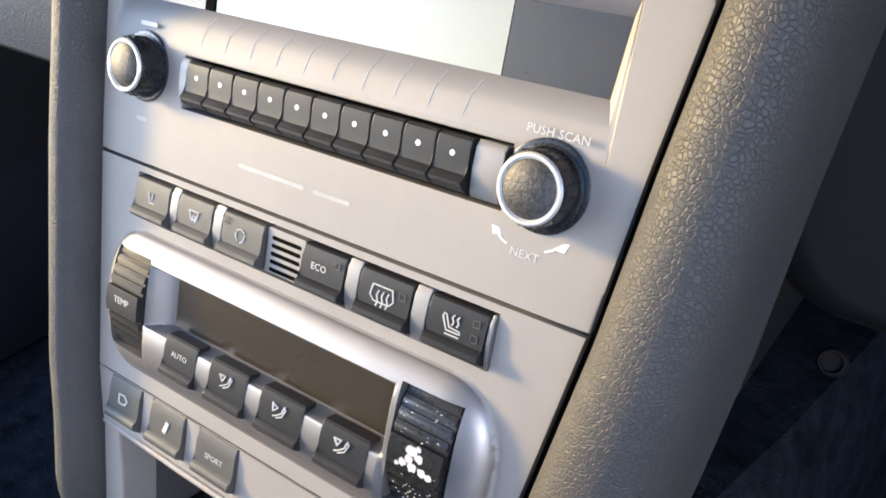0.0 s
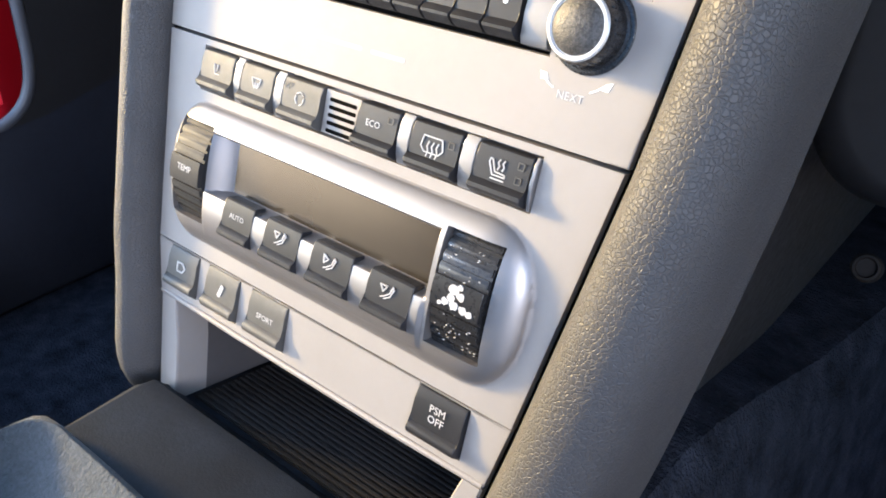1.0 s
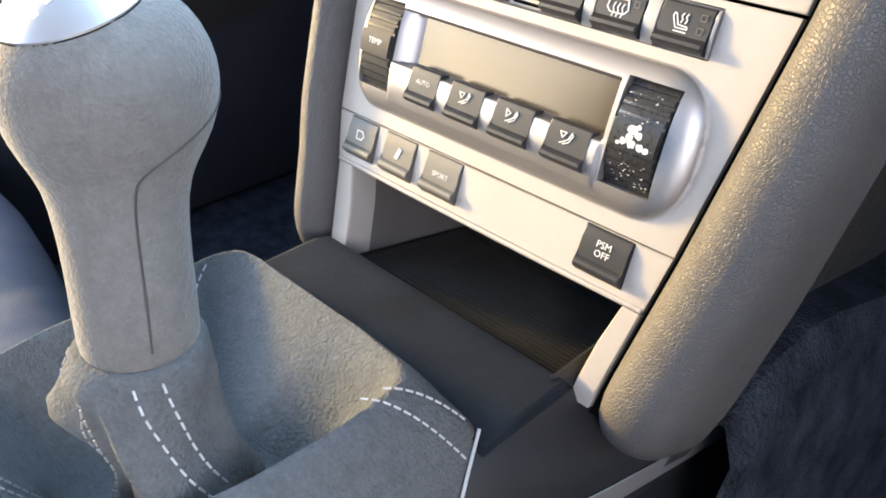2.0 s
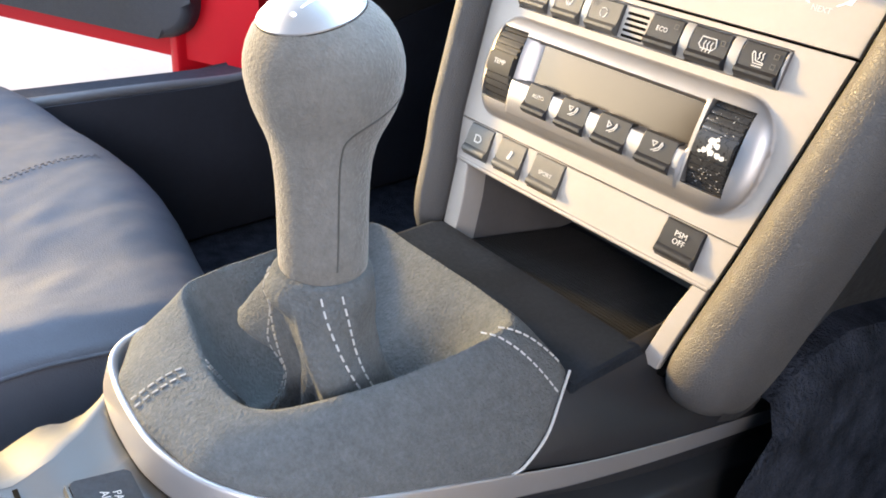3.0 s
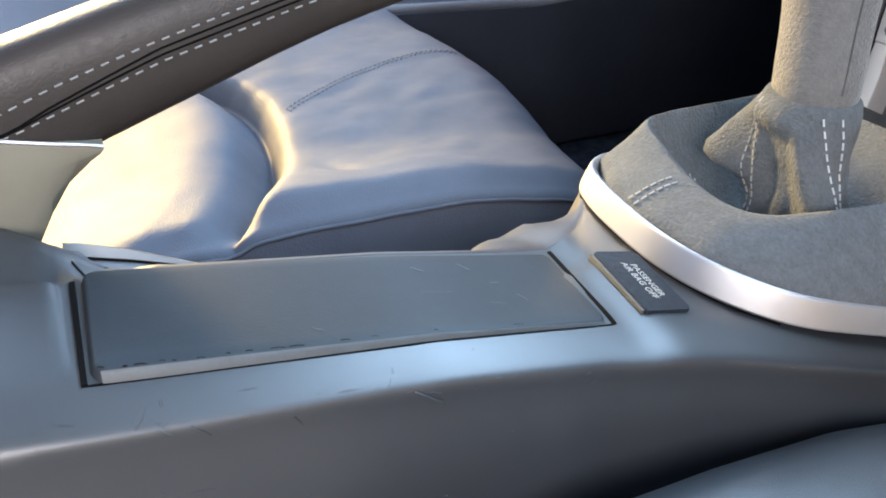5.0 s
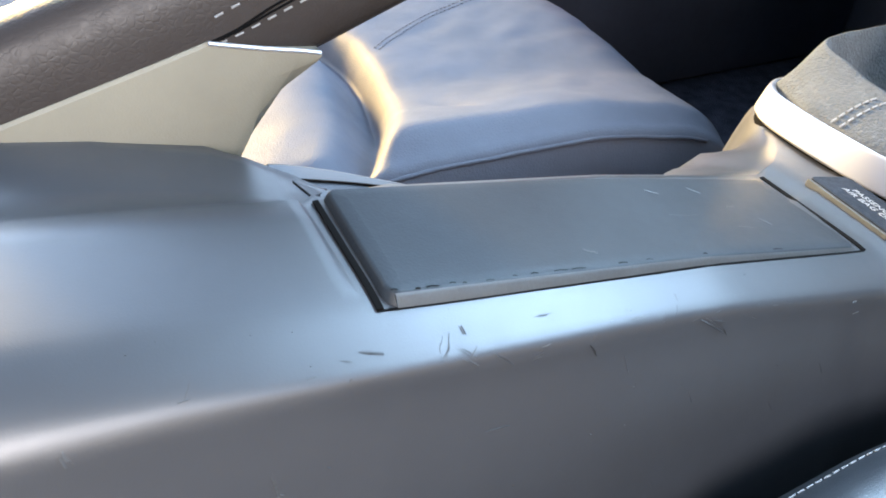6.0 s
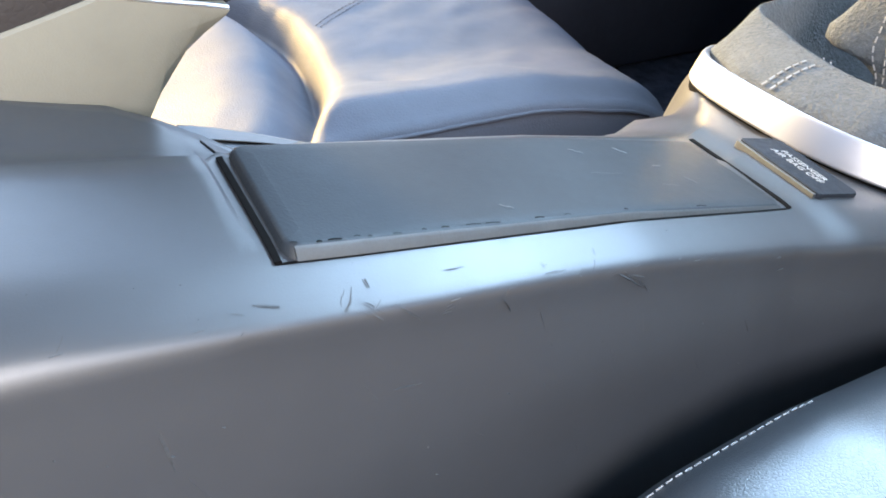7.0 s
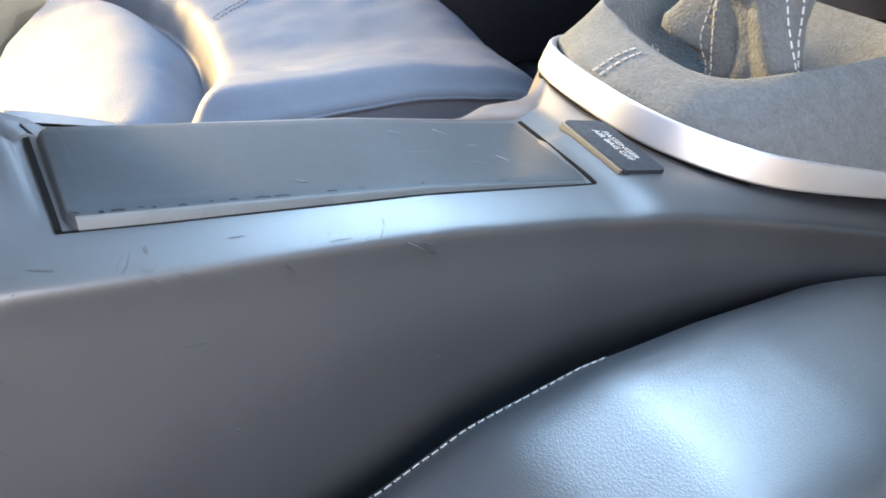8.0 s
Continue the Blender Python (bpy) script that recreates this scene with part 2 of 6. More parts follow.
def rounded(x0, x1, y0, y1, r, n=5):
    out = []
    for cx, cy, a in ((x1 - r, y1 - r, 0), (x0 + r, y1 - r, 90), (x0 + r, y0 + r, 180), (x1 - r, y0 + r, 270)):
        for i in range(n + 1):
            t = radians(a + 90 * i / n)
            out.append((cx + r * math.cos(t), cy + r * math.sin(t)))
    return out


def plate(outline, z0, z1, bev=0.0, seg=2):
    """An outline in x and y, pulled from z0 to z1, its upper rim bevelled."""
    bm = bmesh.new()
    low = [bm.verts.new((x, y, z0)) for x, y in outline]
    top = [bm.verts.new((x, y, z1)) for x, y in outline]
    n = len(outline)
    bm.faces.new(top)
    bm.faces.new(low[::-1])
    for i in range(n):
        bm.faces.new((low[i], low[(i + 1) % n], top[(i + 1) % n], top[i]))
    if bev:
        rim = [e for e in bm.edges if e.verts[0] in top and e.verts[1] in top]
        bmesh.ops.bevel(bm, geom=rim, offset=bev, segments=seg, profile=0.5, affect="EDGES")
    return bm


def extruded(profile, x0, x1, bev=0.0, seg=2):
    """A closed profile in y and z, pulled along x."""
    bm = bmesh.new()
    a = [bm.verts.new((x0, y, z)) for y, z in profile]
    b = [bm.verts.new((x1, y, z)) for y, z in profile]
    n = len(profile)
    bm.faces.new(a)
    bm.faces.new(b[::-1])
    for i in range(n):
        bm.faces.new((a[i], b[i], b[(i + 1) % n], a[(i + 1) % n]))
    if bev:
        ends = [e for e in bm.edges if abs(e.verts[0].co.x - e.verts[1].co.x) < 1e-7]
        bmesh.ops.bevel(bm, geom=ends, offset=bev, segments=seg, profile=0.5, affect="EDGES")
    return bm


def loft(rings, closed=True, caps=True):
    bm = bmesh.new()
    rows = [[bm.verts.new(p) for p in ring] for ring in rings]
    n = len(rows[0])
    for a, b in zip(rows, rows[1:]):
        for i in range(n if closed else n - 1):
            bm.faces.new((a[i], a[(i + 1) % n], b[(i + 1) % n], b[i]))
    if caps and closed:
        bm.faces.new(rows[0][::-1])
        bm.faces.new(rows[-1])
    return bm


def grid(nx, ny, f):
    return loft([[f(i / nx, j / ny) for i in range(nx + 1)] for j in range(ny + 1)], closed=False)


def revolve(profile, n=40):
    return loft([[(r * math.cos(2 * math.pi * i / n), r * math.sin(2 * math.pi * i / n), z) for i in range(n)] for r, z in profile])


def tube(path, r, n=8, flat=1.0):
    path = [Vector(p) for p in path]
    rings = []
    for i, p in enumerate(path):
        d = (path[min(i + 1, len(path) - 1)] - path[max(i - 1, 0)]).normalized()
        side = d.cross(Vector((0, 0, 1)))
        side = side.normalized() if side.length > 1e-4 else Vector((1, 0, 0))
        up = side.cross(d)
        rings.append([p + side * (r * math.cos(2 * math.pi * k / n)) + up * (r * flat * math.sin(2 * math.pi * k / n)) for k in range(n)])
    return loft(rings)


def smooth_path(points, n):
    """A curve through the points (Catmull-Rom), in n steps."""
    p = [Vector(q) for q in points]
    p = [p[0] * 2 - p[1], *p, p[-1] * 2 - p[-2]]
    out = []
    for k in range(n + 1):
        s = k / n * (len(p) - 3)
        i = min(int(s), len(p) - 4)
        t = s - i
        a, b, c, d = p[i : i + 4]
        out.append(0.5 * (2 * b + (c - a) * t + (2 * a - 5 * b + 4 * c - d) * t * t + (3 * b - a - 3 * c + d) * t ** 3))
    return out


def joined(bms):
    me = bpy.data.meshes.new("joint")
    out = bmesh.new()
    for b in bms:
        b.to_mesh(me)
        b.free()
        out.from_mesh(me)
    bpy.data.meshes.remove(me)
    return out


def stitches(path, length, gap, r, lift=(0, 0, 0)):
    """Short rounded threads along a path."""
    pts = [Vector(p) + Vector(lift) for p in path]
    out, carry = [], 0.0
    run = [0.0]
    for a, b in zip(pts, pts[1:]):
        run.append(run[-1] + (b - a).length)

    def at(s):
        for i in range(len(pts) - 1):
            if run[i + 1] >= s:
                k = (s - run[i]) / max(1e-9, run[i + 1] - run[i])
                return pts[i].lerp(pts[i + 1], k)
        return pts[-1]

    s = gap
    while s + length < run[-1]:
        a, b = at(s), at(s + length)
        m = (a + b) / 2
        out.append(tube([a.lerp(b, -0.02), a.lerp(m, 0.3) + (m - m), m, b.lerp(m, 0.3), b], r, 6))
        s += length + gap
    return joined(out)


def strokes(lines, width, z=0.0, h=0.12):
    """Flat lines of print, in x and y."""
    out = []
    for line in lines:
        for (ax, ay), (bx, by) in zip(line, line[1:]):
            d = Vector((bx - ax, by - ay, 0))
            if d.length < 1e-6:
                continue
            n = Vector((-d.y, d.x, 0)).normalized() * width / 2
            e = d.normalized() * width * 0.3
            a, b = Vector((ax, ay, z)) - e, Vector((bx, by, z)) + e
            bm = bmesh.new()
            q = [bm.verts.new(v) for v in (a - n, b - n, b + n, a + n)]
            r = [bm.verts.new(v + Vector((0, 0, h))) for v in (a - n, b - n, b + n, a + n)]
            bm.faces.new(r)
            for i in range(4):
                bm.faces.new((q[i], q[(i + 1) % 4], r[(i + 1) % 4], r[i]))
            out.append(bm)
    return joined(out)


def letters(text, size, at, z, spacing=1.0, line=1.0):
    """Words as a thin mesh, centred at a place in x and y."""
    cu = bpy.data.curves.new("words", "FONT")
    cu.body, cu.size, cu.align_x, cu.align_y = text, size, "CENTER", "CENTER"
    cu.space_character, cu.space_line, cu.extrude, cu.resolution_u = spacing, line, size * 0.012, 2
    ob = new("words", cu)
    me = bpy.data.meshes.new_from_object(ob.evaluated_get(bpy.context.evaluated_depsgraph_get()))
    bpy.data.objects.remove(ob)
    bm = bmesh.new()
    bm.from_mesh(me)
    bpy.data.meshes.remove(me)
    bpy.data.curves.remove(cu)
    bmesh.ops.translate(bm, vec=(at[0], at[1], z), verts=bm.verts[:])
    return bm


def step(a, b, x):
    t = min(1.0, max(0.0, (x - a) / (b - a)))
    return t * t * (3 - 2 * t)


def along(table, x):
    """Values between the rows of a table of (x, value)."""
    return float(np.interp(x, [r[0] for r in table], [r[1] for r in table]))


# ---- setting ----
def settle(name, bm, material, label, category, parts=()):
    ob = part(name, bm, material)
    tagged(ob, label, category, "", "structure")
    return ob


def ground_sheet():
    return grid(24, 24, lambda u, v: Vector(((u - 0.5) * 400, (v - 0.5) * 400, -0.24)))


settle("ground", ground_sheet(), CONCRETE, "pale sunlit concrete ground outside the open car door", "ground")
settle("floor", box(-0.70, 0.70, -1.25, 0.75, -0.03, 0.0, 0.004), CARPET, "dark charcoal carpet of the car floor", "floor")
# Unseen roof slab and side beams, added to hold back the sky.
settle("ceiling", box(-0.56, 0.62, -0.85, 0.06, 0.99, 1.03, 0.01), HEADLINER, "unseen grey roof slab, added to shut out the sky overhead", "ceiling")
settle("trim_sky_stop_left", box(-0.64, -0.56, -0.85, 0.10, 0.88, 1.03, 0.015), HEADLINER, "unseen grey beam over the passenger door, added to cut off sky", "roof rail")
settle("trim_sky_stop_right", box(0.62, 0.70, -0.85, 0.10, 0.92, 1.03, 0.015), HEADLINER, "unseen grey beam over the driver door, added to cut off sky", "roof rail")
settle("wall_rear", box(-0.72, 0.72, -1.30, -1.25, -0.05, 0.62, 0.01), DASH, "dark trimmed bulkhead behind the seats", "wall")
settle("wall_front", box(-0.72, 0.72, 0.62, 0.66, -0.05, 0.62, 0.01), DASH, "dark firewall at the end of the footwells", "wall")


def sill(side):
    # a carpeted side wall low at the door opening
    prof = [(-1.25, 0.0), (0.62, 0.0), (0.62, 0.30), (0.40, 0.26), (0.20, 0.204), (0.10, 0.205), (-0.15, 0.215), (-1.25, 0.22)]
    if side < 0:
        prof[-1:] = [(-0.56, 0.219), (-0.64, 0.345), (-1.25, 0.36)]      # unseen raised end, keeps bright ground out of the display's reflection
    x0, x1 = (-0.72, -0.655) if side < 0 else (0.655, 0.72)
    bm = extruded(prof, x0, x1, 0.008, 3)
    return bm


settle("wall_left", sill(-1), SILL_MAT, "black door sill wall of the passenger side", "door sill")
settle("wall_right", sill(1), SILL_MAT, "black door sill wall of the driver side", "door sill")


def jamb():
    # the front post of the door opening, its rear face hollowed in a curve
    pts = [(0.10, 0.197), (0.128, 0.199), (0.152, 0.203), (0.178, 0.214), (0.197, 0.236), (0.2045, 0.268), (0.206, 0.32), (0.206, 0.60), (0.60, 0.60), (0.60, 0.12), (0.10, 0.12)]
    return extruded(pts, -0.735, -0.66, 0.006, 3)


# Unseen pale wall, added to throw warm light back on the driver side.
settle("wall_bounce_right", box(0.70, 0.74, -1.25, 0.30, 0.0, 0.58, 0.02), HEADLINER, "unseen pale grey wall beside the driver seat, added to bounce light", "door")
SEAL_LINE = [(-0.60, 0.226), (-0.30, 0.2215), (-0.09, 0.2155), (0.02, 0.2115), (0.096, 0.2070), (0.128, 0.2065), (0.151, 0.2095), (0.174, 0.2205), (0.190, 0.240), (0.198, 0.270), (0.200, 0.32), (0.200, 0.42), (0.199, 0.58)]
settle("trim_door_seal", tube(smooth_path([(-0.664, y, z) for y, z in SEAL_LINE], 90), 0.0065, 10), SEAL, "grey rubber seal round the open door frame", "door seal")
settle("wall_hinge_pillar", box(-0.80, -0.775, 0.10, 0.55, 0.10, 0.66, 0.008), RED, "red painted hinge pillar behind the door seal", "door frame")
settle("door_post", jamb(), SIDE_PLASTIC, "black plastic front post of the door opening", "door post")


# ---- panel frame: u to the right, v up the panel, w out of it, in millimetres ----
PU = Vector((1, -0.0175, 0.02)).normalized()
PV = Vector((0, math.sin(radians(17)), math.cos(radians(17))))
PV = (PV - PU * PU.dot(PV)).normalized()
PW = PU.cross(PV)
PO = Vector((0, 0, 0.471))
PM = Matrix.Translation(PO) @ Matrix((PU, PV, PW)).transposed().to_4x4() @ Matrix.Scale(0.001, 4)
MM = Matrix.Scale(0.001, 4)


def on_panel(u, v, w=0.0):
    return PM @ Vector((u, v, w))


def edge_r(v):
    return along([(-175, 75), (-112, 86.5), (-88, 91), (0, 105), (45, 110.3), (85, 115.8), (140, 122)], v)


def edge_l(v):
    return -along([(-175, 82), (-112, 90), (-88, 95), (0, 101.5), (55, 103), (140, 106)], v)


def sheet_with_holes(us, vs, solid, depth, bev=0.5, left=None, right=None):
    """A plate from the cells between us and vs where solid(u, v) holds; its outer columns follow left(v) and right(v)."""
    bm = bmesh.new()
    grid_v = {}

    def vert(i, j):
        if (i, j) not in grid_v:
            u, v = us[i], vs[j]
            if i == 0 and left:
                u = left(v)
            if i == len(us) - 1 and right:
                u = right(v)
            grid_v[i, j] = bm.verts.new((u, v, 0))
        return grid_v[i, j]

    for i in range(len(us) - 1):
        for j in range(len(vs) - 1):
            if solid((us[i] + us[i + 1]) / 2, (vs[j] + vs[j + 1]) / 2):
                bm.faces.new((vert(i, j), vert(i + 1, j), vert(i + 1, j + 1), vert(i, j + 1)))
    top = bm.faces[:]
    rim = [e for e in bm.edges if len(e.link_faces) == 1]
    ret = bmesh.ops.extrude_edge_only(bm, edges=rim)
    for g in ret["geom"]:
        if isinstance(g, bmesh.types.BMVert):
            g.co.z -= depth
    if bev:
        rim = [e for e in bm.edges if len(e.link_faces) == 2 and (e.link_faces[0] in top) != (e.link_faces[1] in top)]
        bmesh.ops.bevel(bm, geom=rim, offset=bev, segments=2, profile=0.5, affect="EDGES")
    return bm


# ---- radio ----
radio = thing("car_radio", on_panel(0, 45, 0), "satin silver car radio with pale display, black buttons and two knobs", "car radio")
US = [-101, -97, -90, -58, 73, 90, 99, 105]
VS = [0.7, 12, 24.5, 42.5, 43.8, 60, 84, 110]
part("faceplate", sheet_with_holes(US, VS, lambda u, v: not (-58 < u < 73 and 24.5 < v < 42.5) and not (-97 < u < 99 and 43.8 < v < 84), 9, 0.6, edge_l, edge_r), SILVER, radio, "satin silver faceplate", PM)


def radio_bezel():
    # the sloping inside of the display's opening
    outer = [(-97, 43.8), (99, 43.8), (99, 84), (-97, 84)]
    mid = [(-95.5, 52), (97.5, 52), (98.4, 83), (-95.8, 83)]
    inner = [(-91, 58.4), (94, 58.4), (95.5, 78.5), (-91, 78.5)]
    rings = []
    for ring, w in ((outer, -0.2), (mid, -1.2), (inner, -6.0), (inner, -9.0)):
        rings.append([(x, y, w) for x, y in ring])
    return loft(rings, closed=True, caps=False)


part("display_bezel", radio_bezel(), SILVER_MATT, radio, "sloping silver display surround", PM, angle=60)
lcd = part("display", plate(rounded(-52.5, 61.5, 57.5, 79.5, 0.6), -9, -6.6, 0.2), LCD, radio, "pale glossy display glass, switched off", PM)
part("display_side_panel", plate(rounded(62.0, 96, 57.5, 79.5, 0.6), -9, -6.4, 0.2), SMOKED, radio, "dark smoked panel", PM)
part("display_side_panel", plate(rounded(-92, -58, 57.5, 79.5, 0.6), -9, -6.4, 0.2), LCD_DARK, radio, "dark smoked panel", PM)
part("display_frame_bar", box(-57.6, -52.8, 57.5, 79.5, -9, -6.0, 0.3), GAP, radio, "", PM)
part("button_well", box(-58, 73, 24.5, 42.5, -9, -5, 0), GAP, radio, "dark slot round the buttons", PM)


def radio_button(u0, u1):
    prof = [(41.2, -4), (41.6, 1.6), (40.8, 2.9), (38, 3.3), (34, 3.2), (31.5, 3.4), (30.4, 4.5), (29.6, 5.3), (28.7, 5.2), (28.2, 4.2), (26.6, 2.6), (26.2, 1.0), (26.2, -4)]
    return extruded([(v, w) for v, w in prof], u0, u1, 0.35)


SEPS = [-53.4 + 11.62 * i for i in range(11)]
for i in range(10):
    b = part("button", radio_button(SEPS[i] + 0.35, SEPS[i + 1] - 0.35), BUTTON, radio, "", PM)
    part("light_dot", plate([(SEPS[i] + 5.8 + 0.85 * math.cos(a), 36.6 + 0.85 * math.sin(a)) for a in np.linspace(0, 6.28, 17)[:-1]], 3.0, 3.42, 0.08), INK, b, "small white dot", PM)
for u0, u1 in ((-57.6, -53.6), (63.4, 72.6)):
    part("silver_block", extruded([(41.6, -4), (41.8, 1.0), (40, 2.3), (34, 2.5), (28, 2.2), (26, 1.0), (25.4, -4)], u0, u1, 0.4), SILVER_GLOSS, radio, "", PM)
# fine grooves over the buttons
for i in range(10):
    u = -49.5 + 11.9 * i
    part("groove_line", tube([(u, 56.6, -4.62), (u - 0.4, 54.4, -2.98), (u - 0.9, 52.2, -1.32), (u - 1.0, 51.6, -1.12), (u - 2.0, 46.5, -0.50)], 0.13, 6), INK_FAINT, radio, "", PM)


def radio_knob(u, v, name="rotary_knob"):
    KM = PM @ Matrix.Translation((u, v, 0)) @ Matrix.Diagonal((0.93, 0.93, 0.88, 1.0))
    k = part(name, revolve([(12.0, -1), (12.0, 1.2), (11.2, 1.5), (10.9, 3), (10.7, 8.5), (10.0, 9.8), (9.2, 10.1)], 48), KNOB, radio, "scuffed glossy black rotary knob", KM)
    part("ring", revolve([(9.9, 9.6), (10.0, 10.3), (9.5, 10.9), (8.8, 10.9), (8.4, 10.3)], 48), RING_SILVER, k, "pale silver ring", KM)
    part("knob_face", revolve([(8.6, 9.8), (8.4, 10.2), (7.2, 11.0), (5.5, 11.7), (3.5, 12.2), (1.6, 12.4), (0.01, 12.45)], 40), KNOB_FACE, k, "grained dark knob face", KM)
    part("collar", revolve([(13.4, -1), (13.4, 0.7), (12.9, 1.0), (11.4, 1.0)], 48), KNOB, k, "", KM)
    grips = []
    for i in range(18):
        a = 2 * math.pi * i / 18
        grips.append(tube([(10.85 * math.cos(a), 10.85 * math.sin(a), z) for z in (2.2, 4, 6, 8.2)], 0.35, 5))
    part("grip_rib", joined(grips), KNOB, k, "", KM)


radio_knob(84.6, 34.2)
radio_knob(-78.6, 35.2)
part("printed_words", letters("PUSH SCAN", 3.3, (85.2, 47.9), 0.6, 1.05), INK_FAINT, radio, "white printed words", PM)
part("printed_words", letters("NEXT", 3.3, (82.6, 15.0), 0.12, 1.05), INK_FAINT, radio, "white printed words", PM)
part("printed_arrow", strokes([[(92.5, 20.5), (90.2, 18.6), (88.3, 17.6)]], 0.5, 0.05), INK, radio, "", PM)
part("printed_arrow", plate([(94.6, 21.6), (92.4, 20.9), (91.2, 19.0), (93.6, 18.9)], 0.02, 0.15), INK, radio, "", PM)
part("printed_arrow", strokes([[(73.0, 19.0), (75.2, 17.2), (76.6, 16.6)]], 0.5, 0.05), INK, radio, "", PM)
part("printed_arrow", plate([(71.4, 20.2), (73.7, 20.0), (74.6, 18.4), (72.2, 17.9)], 0.02, 0.15), INK, radio, "", PM)
for u0, u1, v in ((-27, 3, 12.0), (7, 22, 12.0)):
    part("printed_mark", plate(rounded(u0, u1, v - 0.7, v + 0.7, 0.6), 0.02, 0.13), FAINT_MARK, radio, "faint pale printed bar", PM)
part("printed_mark", plate(rounded(-83, -74, 49.2, 50.8, 0.6), 0.02, 0.13), FAINT_MARK, radio, "faint pale printed bar", PM)
part("printed_mark", plate(rounded(-82, -76, 15.6, 17.0, 0.6), 0.02, 0.13), FAINT_MARK, radio, "faint pale printed bar", PM)

# ---- climate control ----
climate = thing("climate_control", on_panel(0, -45, 0), "satin silver climate control panel with black buttons and ribbed thumbwheels", "climate control")


def capsule_edge(u, v):
    """1 on the foot of the swollen capsule, less within it."""
    du = max(0.0, (-70.0 - u) / 19.0, (u - 66.0) / 22.0)
    return (du ** 2.4 + (abs(v + 52.5) / 28.0) ** 2.4) ** (1 / 2.4)


def climate_front(skin=0.0):
    """The panel's face with the swollen capsule round the display; skin lays a second sheet over the capsule that dips under at its foot."""
    us = sorted({*np.linspace(-96, 92, 226).round(3), -81.6, -81.2, -60.9, -60.5, 55.3, 55.7, 76.3, 76.7, -78.6, -78.2, 78.8, 79.2})
    vs = sorted({*np.linspace(-87.3, -0.7, 132).round(3), -3.4, -3.0, -20.6, -20.2, -31.9, -31.5, -70.9, -70.5, -32.6, -34.4, -55.2, -57.0})

    def height(u, v):
        d = capsule_edge(u, v)
        w = 10.2 * max(0.0, 1 - d ** 2.4) ** 0.80 if d < 1 else 0.0
        w = 8.2 * math.tanh(w / 8.2)
        if -78.4 < u < 79.0 and -20.4 < v < -3.2:
            return -4.0
        if (-81.4 < u < -60.7 or 55.5 < u < 76.5) and -70.7 < v < -31.7:
            return -5.0
        hole = min(step(-62.5, -50, u) if u < 0 else step(53.2, 51.2, u), step(-33.4, -35.0, v), step(-57.2, -54.6, v))
        floor_w = -1.0
        roll = 7.6 - 0.020 * (v + 63) ** 2 if v < -54 and -60 < u < 53 else w
        w = max(w, roll) if v < -55 and v > -75 else w
        return w * (1 - hole) + floor_w * hole

    def place(i, j):
        v = vs[j]
        u = us[i]
        lo, hi = edge_l(v) + 0.4, edge_r(v) - 0.4
        if i == 0:
            u = lo
        elif i == len(us) - 1:
            u = hi
        else:
            u = max(lo + 0.15 * i / 10, min(hi - 0.15 * (len(us) - 1 - i) / 10, u))
        return Vector((u, v, height(u, v) + skin * (1 - 2 * step(0.95, 1.01, capsule_edge(u, v)))))

    rows = [[place(i, j) for i in range(len(us))] for j in range(len(vs))]
    low = [p + Vector((0, -0.3, -6)) for p in rows[0]]
    high = [p + Vector((0, 0.3, -6)) for p in rows[-1]]
    rows = [low, *rows, high]
    rows = [[r[0] + Vector((-0.3, 0, -6)), *r, r[-1] + Vector((0.3, 0, -6))] for r in rows]
    return loft(rows, closed=False)


def keep_faces(bm, test):
    gone = [f for f in bm.faces if not test(f.calc_center_median())]
    bmesh.ops.delete(bm, geom=gone, context="FACES")
    return bm


part("fascia", keep_faces(climate_front(), lambda c: capsule_edge(c.x, c.y) > 0.90), SILVER, climate, "satin silver moulded fascia", PM, angle=50)
part("capsule", keep_faces(climate_front(0.15), lambda c: capsule_edge(c.x, c.y) < 1.05), CAPSULE, climate, "glossier swollen silver surround of the display", PM, angle=50)
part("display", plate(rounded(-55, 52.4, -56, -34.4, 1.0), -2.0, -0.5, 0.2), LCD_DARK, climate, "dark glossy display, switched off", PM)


def flap_button(u0, u1, v0, v1, lift=0.0, arch=1.0):
    h = v1 - v0
    prof = [(v1, -4), (v1, 0.6), (v1 - 0.04 * h, 1.4), (v1 - 0.25 * h, 2.1 * arch), (v1 - 0.55 * h, 2.4 * arch), (v1 - 0.68 * h, 2.5 * arch), (v1 - 0.72 * h, 3.6), (v1 - 0.78 * h, 4.5), (v1 - 0.86 * h, 4.6), (v1 - 0.92 * h, 3.9), (v0, 1.0), (v0, -4)]
    return extruded([(v, w + lift) for v, w in prof], u0, u1, 0.4)


ROW = [(-76.6, -57.8), (-52.4, -35.0), (-29.2, -10.3), (7.8, 25.6), (31.8, 51.2), (57.7, 77.2)]
# the left three take the grey that stands in for glare
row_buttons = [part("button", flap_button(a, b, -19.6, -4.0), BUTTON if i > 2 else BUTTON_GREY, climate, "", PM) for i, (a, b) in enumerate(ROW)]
for a, b in ((-57.2, -53.0), (-34.4, -29.8), (26.2, 31.2), (51.8, 57.1)):
    part("silver_bridge", extruded([(-3.6, -3), (-3.6, 0.2), (-6, 1.6), (-12, 2.2), (-17, 1.6), (-20.2, 0.2), (-20.2, -3)], a, b, 0.4), SILVER_GLOSS, climate, "", PM)
part("end_cap", extruded([(-3.8, -3), (-3.8, 0.4), (-6, 1.6), (-12, 2.0), (-17, 1.6), (-20, 0.4), (-20, -3)], 77.6, 78.8, 0.3), SILVER_GLOSS, climate, "", PM)


